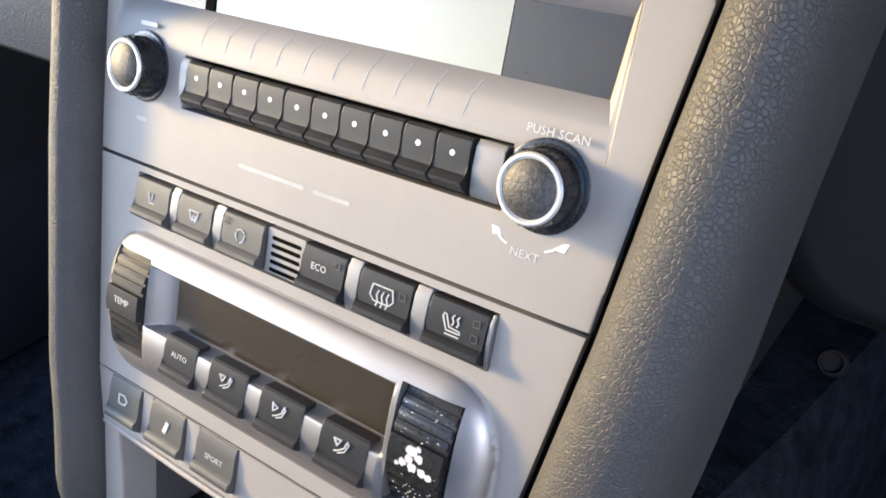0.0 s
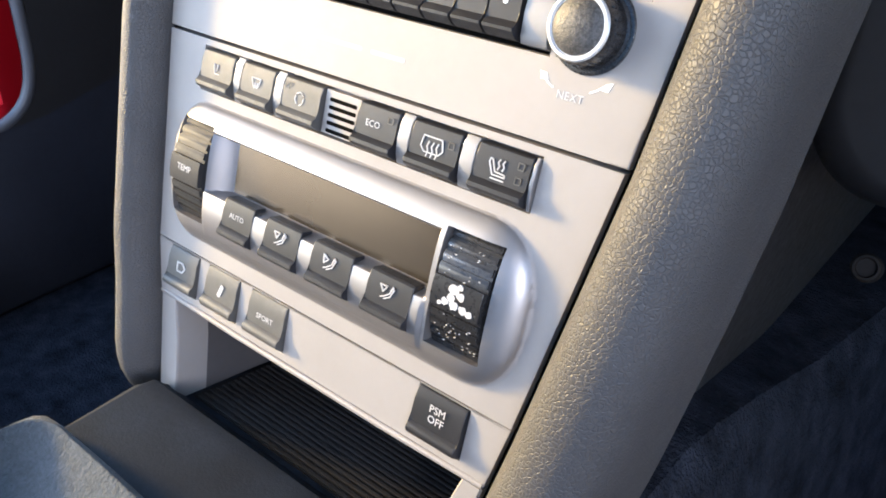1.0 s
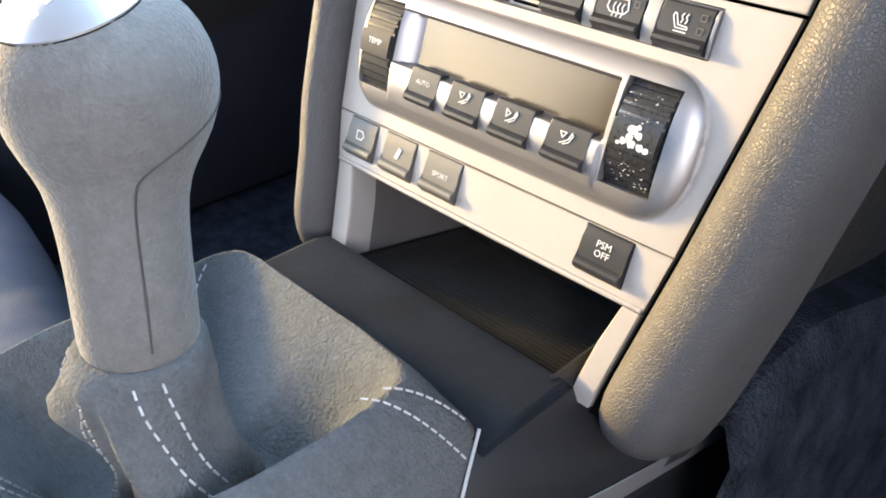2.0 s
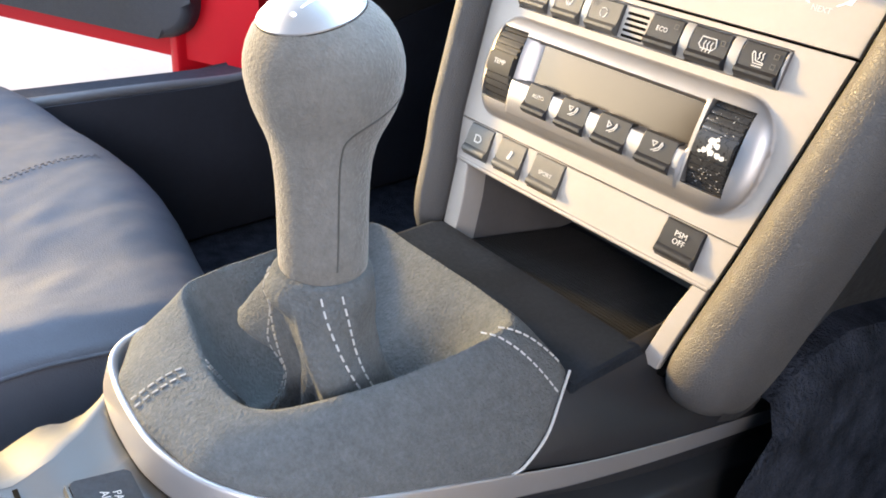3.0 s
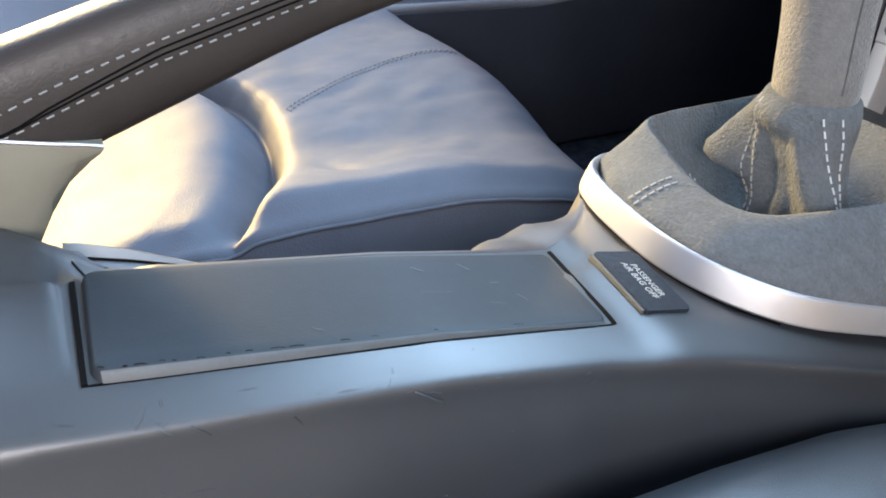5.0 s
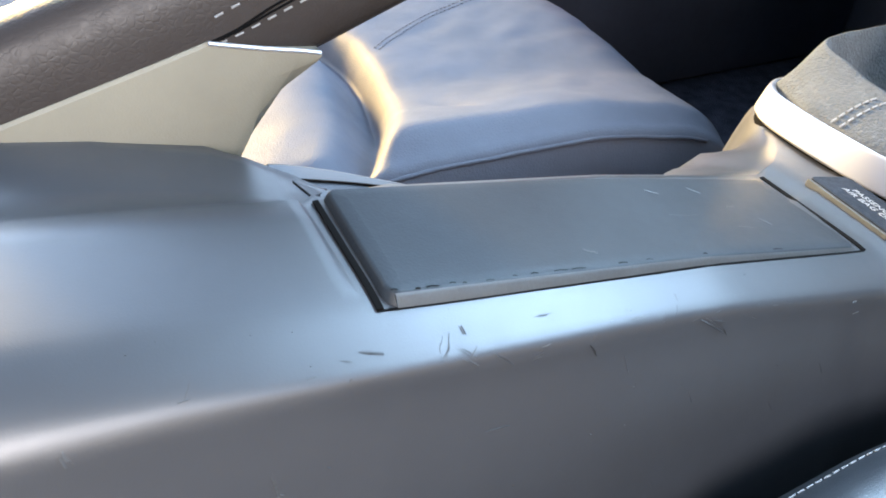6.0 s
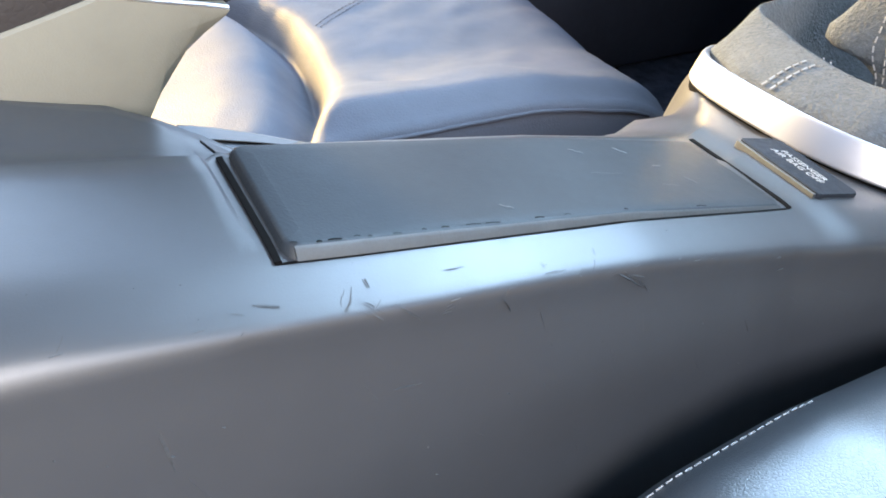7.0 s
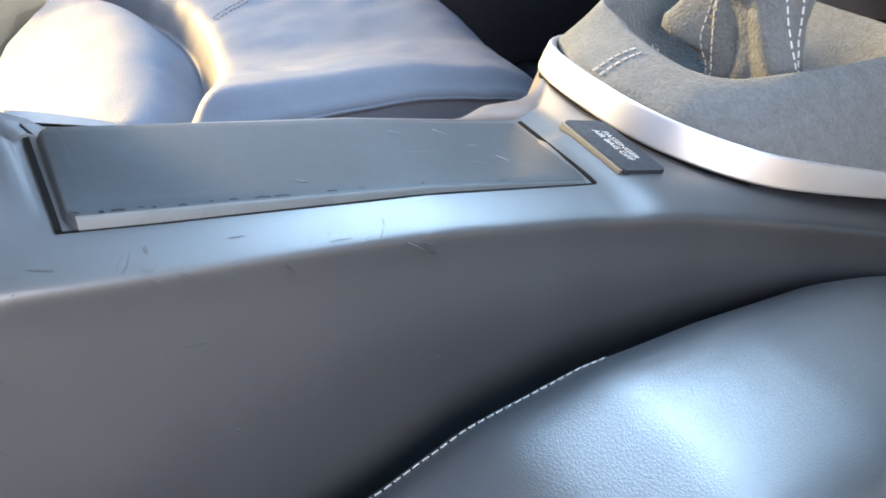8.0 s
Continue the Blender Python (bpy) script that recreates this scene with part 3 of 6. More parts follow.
def sensor_grille():
    bars = [box(-9.6, 7.2, -19.4, -4.2, -3.5, 0.4, 0.3)]
    return joined(bars)


grille = part("sensor_grille", sensor_grille(), SILVER, climate, "silver slotted air sensor grille", PM)
for i in range(5):
    part("slot", plate(rounded(-7.4, 5.6, -8.0 - 2.7 * i, -6.6 - 2.7 * i, 0.6), 0.3, 0.48), GAP, grille, "", PM)


def square_led(u, v, w, parent):
    part("status_light", strokes([[(u - 1, v - 1), (u + 1, v - 1), (u + 1, v + 1), (u - 1, v + 1), (u - 1, v - 1)]], 0.35, w), SMOKED if parent in row_buttons[:3] else BUTTON_GREY, parent, "", PM)


part("printed_words", letters("ECO", 3.2, (15.4, -10.2), 2.5), INK_FAINT, row_buttons[3], "pale printed word", PM)
square_led(22.6, -7.4, 2.2, row_buttons[3])
square_led(48.2, -8.6, 2.3, row_buttons[4])
square_led(74.0, -7.6, 2.2, row_buttons[5])
square_led(74.0, -12.0, 2.5, row_buttons[5])
square_led(-27.2, -7.0, 2.2, row_buttons[2])
ICON = {
    4: [[(36.6, -7), (46, -7), (47, -11.5), (45, -13.5), (37.6, -13.5), (35.6, -11.5), (36.6, -7)], [(39, -15.2), (39.6, -13), (38.8, -11), (39.6, -9)], [(41.4, -15.2), (42, -13), (41.2, -11), (42, -9)], [(43.8, -15.2), (44.4, -13), (43.6, -11), (44.4, -9)]],
    5: [[(62.6, -7), (62.2, -8.4), (64.4, -13), (70.2, -13), (70, -12)], [(62.6, -7), (63.6, -7.2), (65.4, -11.6), (70, -12)], [(66.4, -10.6), (67, -9.2), (66.2, -7.8), (67, -6.6)], [(68.6, -10.6), (69.2, -9.2), (68.4, -7.8), (69.2, -6.6)], [(64, -14.4), (70, -14.4)]],
    2: [[(-22.5, -8.4), (-20, -7.4), (-18, -8.6)], [(-17.6, -10), (-18.2, -12.4), (-20, -13.4)], [(-21.8, -13), (-23.2, -11), (-22.8, -9.4)]],
    1: [[(-46.8, -8), (-40.6, -8), (-42, -12), (-45.4, -12), (-46.8, -8)], [(-44.6, -12.8), (-44.2, -10)], [(-42.8, -12.8), (-42.6, -10)]],
    0: [[(-69, -8), (-68, -12.6), (-64.6, -12.6)], [(-66.6, -11), (-66.2, -8)]],
}
for i, lines in ICON.items():
    mid = [sum(ROW[i]) / 2 - (1.5 if i > 3 else 0), -10.6]
    lines = [[(mid[0] + 0.78 * (x - mid[0]), mid[1] + 0.78 * (y - mid[1])) for x, y in line] for line in lines]
    part("printed_icon", strokes(lines, 0.36, 2.25, 0.35), INK_FAINT, row_buttons[i], "pale printed symbol", PM)

LOWER = [(-46.6, -29.6), (-22.4, -4.2), (2.6, 21.8), (29.8, 48.8)]
low_buttons = []
for i, (a, b) in enumerate(LOWER):
    low_buttons.append(part("button", flap_button(a, b, -70.6, -54.6, 5.6, 1.0), BUTTON, climate, "", PM))
part("printed_words", letters("AUTO", 3.0, (-38.2, -60.6), 8.05), INK_FAINT, low_buttons[0], "pale printed word", PM)
for i, (du, kind) in {1: (-13.4, 0), 2: (12.2, 1), 3: (39.2, 2)}.items():
    arrow = [[(du - 4.2, -57.6), (du - 0.6, -57.6), (du - 2.4, -60.4), (du - 4.2, -57.6)]] if kind != 1 else [[(du - 4, -57), (du - 1, -58.6), (du - 3.6, -60.8), (du - 4, -57)]]
    figure = [[(du + 2.4, -57.0), (du + 1.2, -60.2), (du - 1.6, -62.2), (du - 3.4, -63)], [(du + 2.4, -57.0), (du + 3.2, -58.2), (du + 1.6, -61.6), (du - 1.4, -63.2)]]
    part("printed_icon", strokes([[(du + 0.8 * (x - du), -60 + 0.8 * (y + 60)) for x, y in line] for line in arrow + figure], 0.36, 7.7, 0.55), INK_FAINT, low_buttons[i], "white printed air-flow symbol", PM)


def thumbwheel(u0, u1, material, label):
    cw, r, cv = -26.5, 34.0, -51.2

    def ring(a0, a1, rad, ua, ub, n):
        prof = [(cv + rad * math.sin(radians(a0 + (a1 - a0) * i / n)), cw + rad * math.cos(radians(a0 + (a1 - a0) * i / n))) for i in range(n + 1)]
        back = [(cv + (rad - 5) * math.sin(radians(a)), cw + (rad - 5) * math.cos(radians(a))) for a in (a1, a0)]
        return extruded(prof + back, ua, ub, 0.25)

    w = part("thumbwheel", ring(-35, 35, r, u0, u1, 24), material, climate, label, PM)
    for i in range(11):
        a = -31.5 + 6.3 * i
        if -9 < a < 9:
            continue
        part("ridge", ring(a - 2.2, a + 2.2, r + 0.9, u0 + 0.3, u1 - 0.3, 3), material, w, "", PM)
    part("centre_bar", ring(-8.2, 8.2, r + 1.8, u0 + 0.3, u1 - 0.3, 6), material, w, "", PM)
    return w


wl = thumbwheel(-80.4, -61.7, WHEEL, "ribbed dark temperature thumbwheel")
wr = thumbwheel(56.3, 75.7, WHEEL_WORN, "scratched black fan thumbwheel with worn white marks")
part("printed_words", letters("TEMP", 3.6, (-71, -50.6), 9.35), INK_FAINT, wl, "pale printed word", PM)


def worn_mark():
    rnd = random.Random(5)
    out = []
    for cx, cy, r in ((65.0, -48.8, 2.2), (68, -50.2, 1.6), (62.5, -53.2, 1.5), (66, -53.6, 1.8), (69.5, -53.8, 1.6), (72, -54.2, 1.3), (64.6, -51.4, 1.6), (60.6, -54.4, 0.9), (67.2, -47.2, 1.1)):
        out.append(plate([(cx + 0.97 * r * (0.75 + 0.4 * rnd.random()) * math.cos(a), cy + 0.97 * r * (0.6 + 0.4 * rnd.random()) * math.sin(a)) for a in np.linspace(0, 6.28, 14)[:-1]], 8.4, 9.42))
    return out


for spot in worn_mark():
    part("worn_symbol", spot, INK_FAINT, wr, "half-worn white fan symbol", PM)

def worn_specks():
    """Small pale chips in the wheel's paint."""
    rnd = random.Random(11)
    out = []
    for _ in range(46):
        a = radians(rnd.choice((rnd.uniform(-30, -8), rnd.uniform(-30, -12), rnd.uniform(9, 26))))
        r = 34.0 + 1.0
        u, long, wide = rnd.uniform(57.5, 74.5), rnd.uniform(0.08, 0.42), rnd.uniform(0.05, 0.16)
        m = Matrix.Translation((u, -51.2 + r * math.sin(a), -26.5 + r * math.cos(a))) @ Matrix.Rotation(-a, 4, "X") @ Matrix.Rotation(rnd.uniform(-0.6, 0.6), 4, "Z")
        bm = box(-long, long, -wide, wide, -0.3, 0.06)
        bmesh.ops.transform(bm, matrix=m, verts=bm.verts[:])
        out.append(bm)
    return joined(out)


part("worn_specks", worn_specks(), INK_FAINT, wr, "pale chips and scratches", PM)

# ---- switch strip ----
strip = thing("switch_strip", on_panel(0, -99, 0), "silver-beige switch strip with three switches greyed for sun glare and one black", "switch panel")
SU = [-94, -85.6, -66.2, -60, -40.0, -32.8, -11.6, 53.8, 75.2, 90]
SV = [-111.2, -107.2, -88.3, -87.9]
part("fascia", sheet_with_holes(SU, SV, lambda u, v: not (-107.2 < v < -88.3 and (-85.6 < u < -66.2 or -60 < u < -40 or -32.8 < u < -11.6 or 53.8 < u < 75.2)), 8, 0.5, lambda v: edge_l(v) + 0.4, lambda v: edge_r(v) - 0.4), SILVER, strip, "", PM)
part("lower_lip", tube([(edge_l(-111) + 1, -111, -0.6), (-40, -111.2, 0.3), (40, -111.2, 0.3), (edge_r(-111) - 1, -111, -0.6)], 1.3, 10), SILVER, strip, "", PM)
part("switch_well", box(-88, 78, -108, -87.5, -9, -6), GAP, strip, "", PM)
blanks = []
for a, b in ((-85.2, -66.6), (-59.6, -40.4), (-32.4, -12.0)):
    blanks.append(part("blank_switch", flap_button(a, b, -106.8, -88.7, -0.9, 1.0), BUTTON_GREY, strip, "switch painted grey for sun glare", PM))
psm = part("switch", flap_button(54.2, 74.8, -106.8, -88.7, -0.4, 1.1), BUTTON, strip, "black switch with white words", PM)
part("printed_words", letters("PSM\nOFF", 3.9, (64.5, -95.6), 2.35, 1.0, 0.95), INK_FAINT, psm, "white printed words", PM)
part("printed_words", letters("SPORT", 3.2, (-22.2, -97), 1.72), INK_FAINT, blanks[2], "faint printed word", PM)
part("printed_icon", strokes([[(-78.5, -94), (-75, -94), (-73.5, -96), (-75, -98), (-78.5, -98), (-78.5, -94)]], 0.6, 1.4, 0.4), INK_FAINT, blanks[0], "", PM)
part("printed_icon", plate([(-51.5, -98.5), (-49.6, -99), (-47.8, -94), (-49.4, -93.4)], 1.4, 1.75), INK_FAINT, blanks[1], "", PM)

# ---- storage tray under the switches ----
tray = thing("storage_tray", (0, 0, 0.31), "open dark storage tray with a ribbed mat under the switches", "storage tray")


def tray_wall(side, w0, w1):
    e = edge_r if side > 0 else edge_l
    s = side
    a = 77.5 if s > 0 else -79
    b = 67.5 if s > 0 else -70.5
    rows = []
    for v, inner in ((-112.4, a), (-130, (a + b) / 2), (-157 if s > 0 else -165, b)):
        outer = e(v) - 0.5 * s
        soft = 0.8 if w0 == 0 else 0.0
        rows.append([(inner, v, w1), (inner, v, w0 - 1.2), (inner + soft * s, v, w0), (outer - soft * s, v, w0), (outer, v, w0 - 0.8), (outer, v, w1)])
    return loft(rows)


for s in (1, -1):
    part("side_cheek", tray_wall(s, 0.0, -16.0), SILVER, tray, "silver-beige side cheek", PM)
    part("side_wall", tray_wall(s, -16.01, -110.0), WELL_WALL, tray, "grey inner side wall", PM)
part("roof", box(-79, 77, -112.2, -111.4, -110, -1.5, 0), SIDE_PLASTIC, tray, "", PM)
part("back_wall", box(-84, 84, -175, -105, -112, -109, 0), SIDE_PLASTIC, tray, "", PM)


def tray_floor():
    prof = [(-0.10, 0.3335), (-0.058, 0.3330), (-0.050, 0.3315), (-0.040, 0.318), (0.05, 0.300), (0.075, 0.300), (0.075, 0.27), (-0.10, 0.27)]
    return extruded(prof, -0.0755, 0.0715, 0.002)


part("tray_floor", tray_floor(), TRAY, tray, "black tray floor with a raised lip")
part("floor_side", extruded([(-0.042, 0.3165), (0.05, 0.2985), (0.075, 0.2985), (0.075, 0.27), (-0.042, 0.27)], 0.0712, 0.0790), TRAY, tray)
mat = part("ribbed_mat", extruded([(-0.0375, 0.3178), (-0.0375, 0.3186), (0.058, 0.2995), (0.058, 0.2985)], -0.066, 0.0700), RUBBER, tray, "fine-ribbed black rubber mat")
rib_mesh = None
for i in range(30):
    y = -0.036 + i * 0.0032
    z = 0.3187 - (y + 0.040) * 0.2
    if rib_mesh is None:
        first = part("rib", box(-0.064, 0.0690, -0.0009, 0.0009, -0.001, 0.0016, 0.0003, 1), RUBBER, mat)
        rib_mesh = first.data
    else:
        first = new("rib", rib_mesh)
        first.parent = mat
    first.location = (0, y, z)

# ---- leather bolsters beside the panel ----


PAD_WIDTH = [(-170, 35), (-100, 35), (-40, 33.5), (0, 31.5), (40, 29.5), (90, 27), (140, 25)]


def bolster(side):
    e = edge_r if side > 0 else edge_l
    rings = []
    for v in [*np.linspace(150, -130, 44), -138, -146, -153, -159, -163.5, -166.5, -168]:
        k = 1.0 if v > -138 else math.sqrt(max(0.0, 1 - ((-138 - v) / 30.5) ** 2))
        g = e(max(v, -150)) + 2.2 * side
        if side > 0:
            wide, proud = along(PAD_WIDTH, v), 13.0
        else:
            wide, proud = 22.0, 13.0
        prof = [(0.0, -30), (0.0, -3), (0.8, 2.5), (3.0, 6.8), (7.5, 10.6), (13, 12.6), (19, 13.0), (25, 12.0), (30.5, 9.2), (34.5, 4.8), (37, -1), (38.6, -8), (40, -20), (41, -30)]
        ring = []
        for a, w in prof:
            a2 = a * wide / 40
            w2 = w if w < 0 else w * proud / 13
            ring.append((g + side * (a2 if k == 1 else 6 + (a2 - 6) * (0.55 + 0.45 * k)), v, -30 + (w2 + 30) * (1 if k == 1 else 0.45 + 0.55 * k) if w2 > -29 else -30))
        rings.append(ring)
    return loft(rings, closed=True)


bol_r = thing("padded_trim", on_panel(110, -160, 0), "wide grained leather padded trim beside the centre stack", "padded trim", "padded trims")
part("pad", bolster(1), LEATHER, bol_r, "", PM, angle=70)
bol_l = thing("padded_trim", on_panel(-110, -160, 0), "narrow grained leather padded trim beside the centre stack", "padded trim", "padded trims")
part("pad", bolster(-1), LEATHER, bol_l, "", PM, angle=70)


def side_panel(side):
    """The smooth side of the centre stack, from the pad into the footwell."""
    rows = []
    for v in np.linspace(150, -168, 30):
        e = (edge_r(v) if side > 0 else edge_l(v))
        o = along(PAD_WIDTH, v) - 1.2 if side > 0 else 20.5
        back = on_panel(e + side * (o - 0.6), v, -12)
        if side > 0:
            stops = [on_panel(e + o - 1.5, v - 3, -35), on_panel(e + o - 6, v - 4, -62), on_panel(e + o - 14, v - 5, -92), on_panel(e + o - 22, v - 6, -130), Vector((0.118, 0.62, max(0.29, back.z - 0.10)))]
        else:
            stops = [on_panel(e - o - 3.5, v - 4, -45), on_panel(e - o - 3, v - 6, -95), on_panel(e - o + 12, v - 6, -112)]
        rows.append([back, *stops])
    return loft(rows, closed=False)


part("side_panel", side_panel(1), SIDE_PLASTIC, bol_r, "smooth dark plastic side panel")
part("side_panel", side_panel(-1), SIDE_PLASTIC, bol_l, "smooth dark plastic side panel")
# Near-black strips in the joints beside the pads stand in for shade.
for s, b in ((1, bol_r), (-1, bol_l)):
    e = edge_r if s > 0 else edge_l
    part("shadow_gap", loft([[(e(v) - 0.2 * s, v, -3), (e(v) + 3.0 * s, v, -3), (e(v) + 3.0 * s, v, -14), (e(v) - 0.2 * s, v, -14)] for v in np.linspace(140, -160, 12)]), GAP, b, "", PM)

# ---- centre console ----
console = thing("centre_console", (0.02, -0.45, 0.0), "scuffed soft black plastic centre console between the seats", "centre console")


def trim_z(y):
    return 0.308 - (y + 0.136) * 0.24


def shoulder_z(y):
    return along([(-0.90, 0.400), (-0.70, 0.388), (-0.60, 0.376), (-0.538, 0.367), (-0.498, 0.3605), (-0.444, 0.352), (-0.38, 0.3415), (-0.286, 0.3215), (-0.222, 0.3075), (-0.136, 0.2835), (0.08, 0.231)], y)


def right_x(y):
    return along([(-0.90, 0.068), (-0.60, 0.0625), (-0.50, 0.0600), (-0.40, 0.0590), (-0.32, 0.0610), (-0.27, 0.0680), (-0.23, 0.0780), (-0.18, 0.0870), (-0.10, 0.1000), (0.0, 0.1080), (0.08, 0.111)], y)


def left_x(y):
    return along([(-0.90, -0.075), (-0.53, -0.0735), (-0.510, -0.0695), (-0.500, -0.0630), (-0.492, -0.0545), (-0.486, -0.0470), (-0.480, -0.0400), (-0.472, -0.0310), (-0.465, -0.0225), (-0.458, -0.0165), (-0.45, -0.0150), (-0.33, -0.0125), (-0.305, -0.0135), (-0.29, -0.020), (-0.275, -0.032), (-0.262, -0.046), (-0.25, -0.062), (-0.235, -0.078), (-0.20, -0.088), (-0.10, -0.091), (0.08, -0.093)], y)


def top_z(y):
    """Height of the console's middle."""
    t = shoulder_z(y) + 0.0045 + 0.0025 * step(-0.3055, -0.288, y)
    return min(t, trim_z(y) - 0.009) if y > -0.26 else t


def shoulder_arc(y):
    """The rounded right shoulder, from the top down to the wall, as (x, z)."""
    xr = right_x(y)
    t = top_z(y) + 0.0020 * step(-0.45, -0.56, y)
    wide = 0.0250
    drop = 0.0135 + (t - shoulder_z(y) - 0.0045)
    # a long gentle fall, then a tight turn into the wall
    turn = ((0.0, 0.0), (0.20, 0.02), (0.40, 0.07), (0.55, 0.13), (0.70, 0.21), (0.82, 0.29), (0.90, 0.355), (0.945, 0.415), (0.972, 0.49), (0.987, 0.59), (0.994, 0.70), (0.998, 0.82), (1.0, 0.95))
    # behind the lid the round grows wider and softer
    k = step(-0.485, -0.57, y)
    soft = [(math.sin(q), 1 - math.cos(q)) for q in np.linspace(0, math.pi / 2 * 0.96, len(turn))]
    return [(xr - wide + wide * (a + (c - a) * k), t - drop * (b + (d - b) * k)) for (a, b), (c, d) in zip(turn, soft)]


def hump_rise(y):
    """How far the console's rear left swells over its middle, beside the handbrake."""
    return along([(-0.90, 0.006), (-0.55, 0.0018), (-0.52, 0.0004), (-0.50, -0.0006), (-0.49, -0.0020), (-0.483, -0.0042), (-0.478, -0.0065), (-0.472, -0.0085), (-0.466, -0.0070), (-0.460, -0.002), (-0.455, 0.0)], y)


def console_ring(y):
    """The console's outline across, as (x, z), from its right foot over the top to its left foot."""
    s, xr, xl = shoulder_z(y), right_x(y), left_x(y)
    rear = step(-0.4840, -0.4870, y)
    t = top_z(y)
    mx = xr * 0.35 + xl * 0.65 if y > -0.4835 else -0.001
    sunk = 0.022 * step(-0.252, -0.235, y) - 0.0032 * rear
    crown = t + hump_rise(y) - (0.5 * sunk if y > -0.3 else 0.0)
    low = t + hump_rise(y) - 0.012 * step(-0.474, -0.500, y)
    k = 1.05 * step(-0.365, -0.305, y) * (1 - step(-0.290, -0.243, y))     # the shallow slope below the trim's corner
    return [
        (xr + 0.026, 0.02), (xr + 0.020, 0.14), (xr + 0.0115, s - 0.090), (xr + 0.0065, s - 0.050), (xr + 0.0035, s - 0.027), (xr + 0.0013, s - 0.016),
        *shoulder_arc(y)[::-1], (mx + 0.010, t + 0.0004 - sunk), (mx, t + 0.0005 - sunk), (mx - 0.0012, t + 0.0004 - 0.0006 * rear - sunk), (mx - 0.004, t - 0.0028 * rear - sunk), (mx * 0.75 + xl * 0.25, crown - 0.0010 * rear), (mx * 0.45 + xl * 0.55, crown), (mx * 0.2 + xl * 0.8, crown - (crown - low) * 0.35), (xl + 0.006, low), (xl + 0.0025, low - 0.0008), (xl + 0.0005 - 0.001 * k, low - 0.0028 + 0.001 * k),
        (xl - 0.0020 - 0.007 * k, low - 0.008 + 0.002 * k), (xl - 0.0055 - 0.014 * k, low - 0.018 + 0.007 * k), (xl - 0.0105 - 0.021 * k, low - 0.034 + 0.016 * k), (xl - 0.019 - 0.026 * k, low - 0.060 + 0.025 * k), (xl - 0.03 - 0.018 * k, 0.16), (xl - 0.03 - 0.016 * k, 0.02),
    ]


def console_body():
    rings = []
    ys = sorted({*np.linspace(-0.90, -0.50, 14).round(4), *np.linspace(-0.50, -0.20, 61).round(4), *np.linspace(-0.20, 0.08, 18).round(4), -0.4868, -0.4842})
    for y in ys:
        rings.append([(x, y, z) for x, z in console_ring(y)])
    return loft(rings)


def console_top(x, y):
    """Height of the console's upper side over a place."""
    ring = console_ring(y)[18:29]
    return along([(p[0], p[1]) for p in ring[::-1]], x)


part("body", console_body(), CONSOLE, console, "", angle=60)


def lid_mesh():
    """A slab with rounded corners and a slanting rim that stands a little prouder towards its rear."""
    fl, fr, br, bl = Vector((-0.0048, -0.3065)), Vector((0.0436, -0.3098)), Vector((0.0428, -0.4800)), Vector((-0.0078, -0.4775))
    bm = bmesh.new()

    def outline(g):
        corners = rounded(-g, 0.048 + g, -g, 0.171 + g, max(0.0012, 0.0042 + g), 6)
        right_rear, right_front = corners[-1], corners[0]
        left_front, left_rear = corners[13], corners[14]
        ys = [k / 13 for k in range(1, 13)]
        left = [(left_front[0], left_front[1] + (left_rear[1] - left_front[1]) * k) for k in ys]
        right = [(right_rear[0], right_rear[1] + (right_front[1] - right_rear[1]) * k) for k in ys]
        return corners[:14] + left + corners[14:] + right

    def ring(g, drop):
        out = []
        for a, b in outline(g):
            s, t = a / 0.048, 1 - b / 0.171
            p = (fl.lerp(fr, s)).lerp(bl.lerp(br, s), t)
            lift = 0.0014 + 0.0026 * min(1.0, max(0.0, t)) + 0.0004 * math.sin(math.pi * min(1.0, max(0.0, s)))
            out.append(bm.verts.new((p.x, p.y, shoulder_z(p.y) + 0.0035 + lift - drop)))
        return out

    flat = outline(-0.0052)
    rows = [ring(-0.0052, 0.0), ring(-0.0016, 0.0001), ring(-0.0008, 0.0004), ring(-0.0002, 0.0011), ring(0.0010, 0.0034), ring(0.0015, 0.0046), ring(0.0013, 0.0090)]
    n = len(flat)
    for a, b in zip(rows, rows[1:]):
        for i in range(n):
            bm.faces.new((a[i], a[(i + 1) % n], b[(i + 1) % n], b[i]))
    top = rows[0]
    right = sorted((i for i in range(n) if flat[i][0] > 0.024), key=lambda i: flat[i][1])
    left = sorted((i for i in range(n) if flat[i][0] <= 0.024), key=lambda i: flat[i][1])
    for i in range(min(len(left), len(right)) - 1):
        bm.faces.new((top[left[i]], top[right[i]], top[right[i + 1]], top[left[i + 1]]))
    return bm


lid = part("lid", lid_mesh(), LID_MAT, console, "scuffed black storage lid with worn edges", angle=40)


def lid_rim():
    # the worn strip along the lid's side, a hair proud of it
    rows = []
    for k in range(40):
        t = 0.012 + 0.976 * k / 39
        x = 0.0436 + (0.0428 - 0.0436) * t
        y = -0.3098 + (-0.4800 + 0.3098) * t
        top = shoulder_z(y) + 0.0035 + 0.0014 + 0.0026 * t
        rows.append([(x - 0.0006, y, top - 0.0003), (x + 0.0002, y, top - 0.0010), (x + 0.0012, y, top - 0.0033), (x + 0.0017, y, top - 0.0048), (x - 0.001, y, top - 0.0050)])
    return loft(rows)


part("worn_edge", lid_rim(), WORN_LIT_EDGE, lid, "worn pale side edge", angle=70)


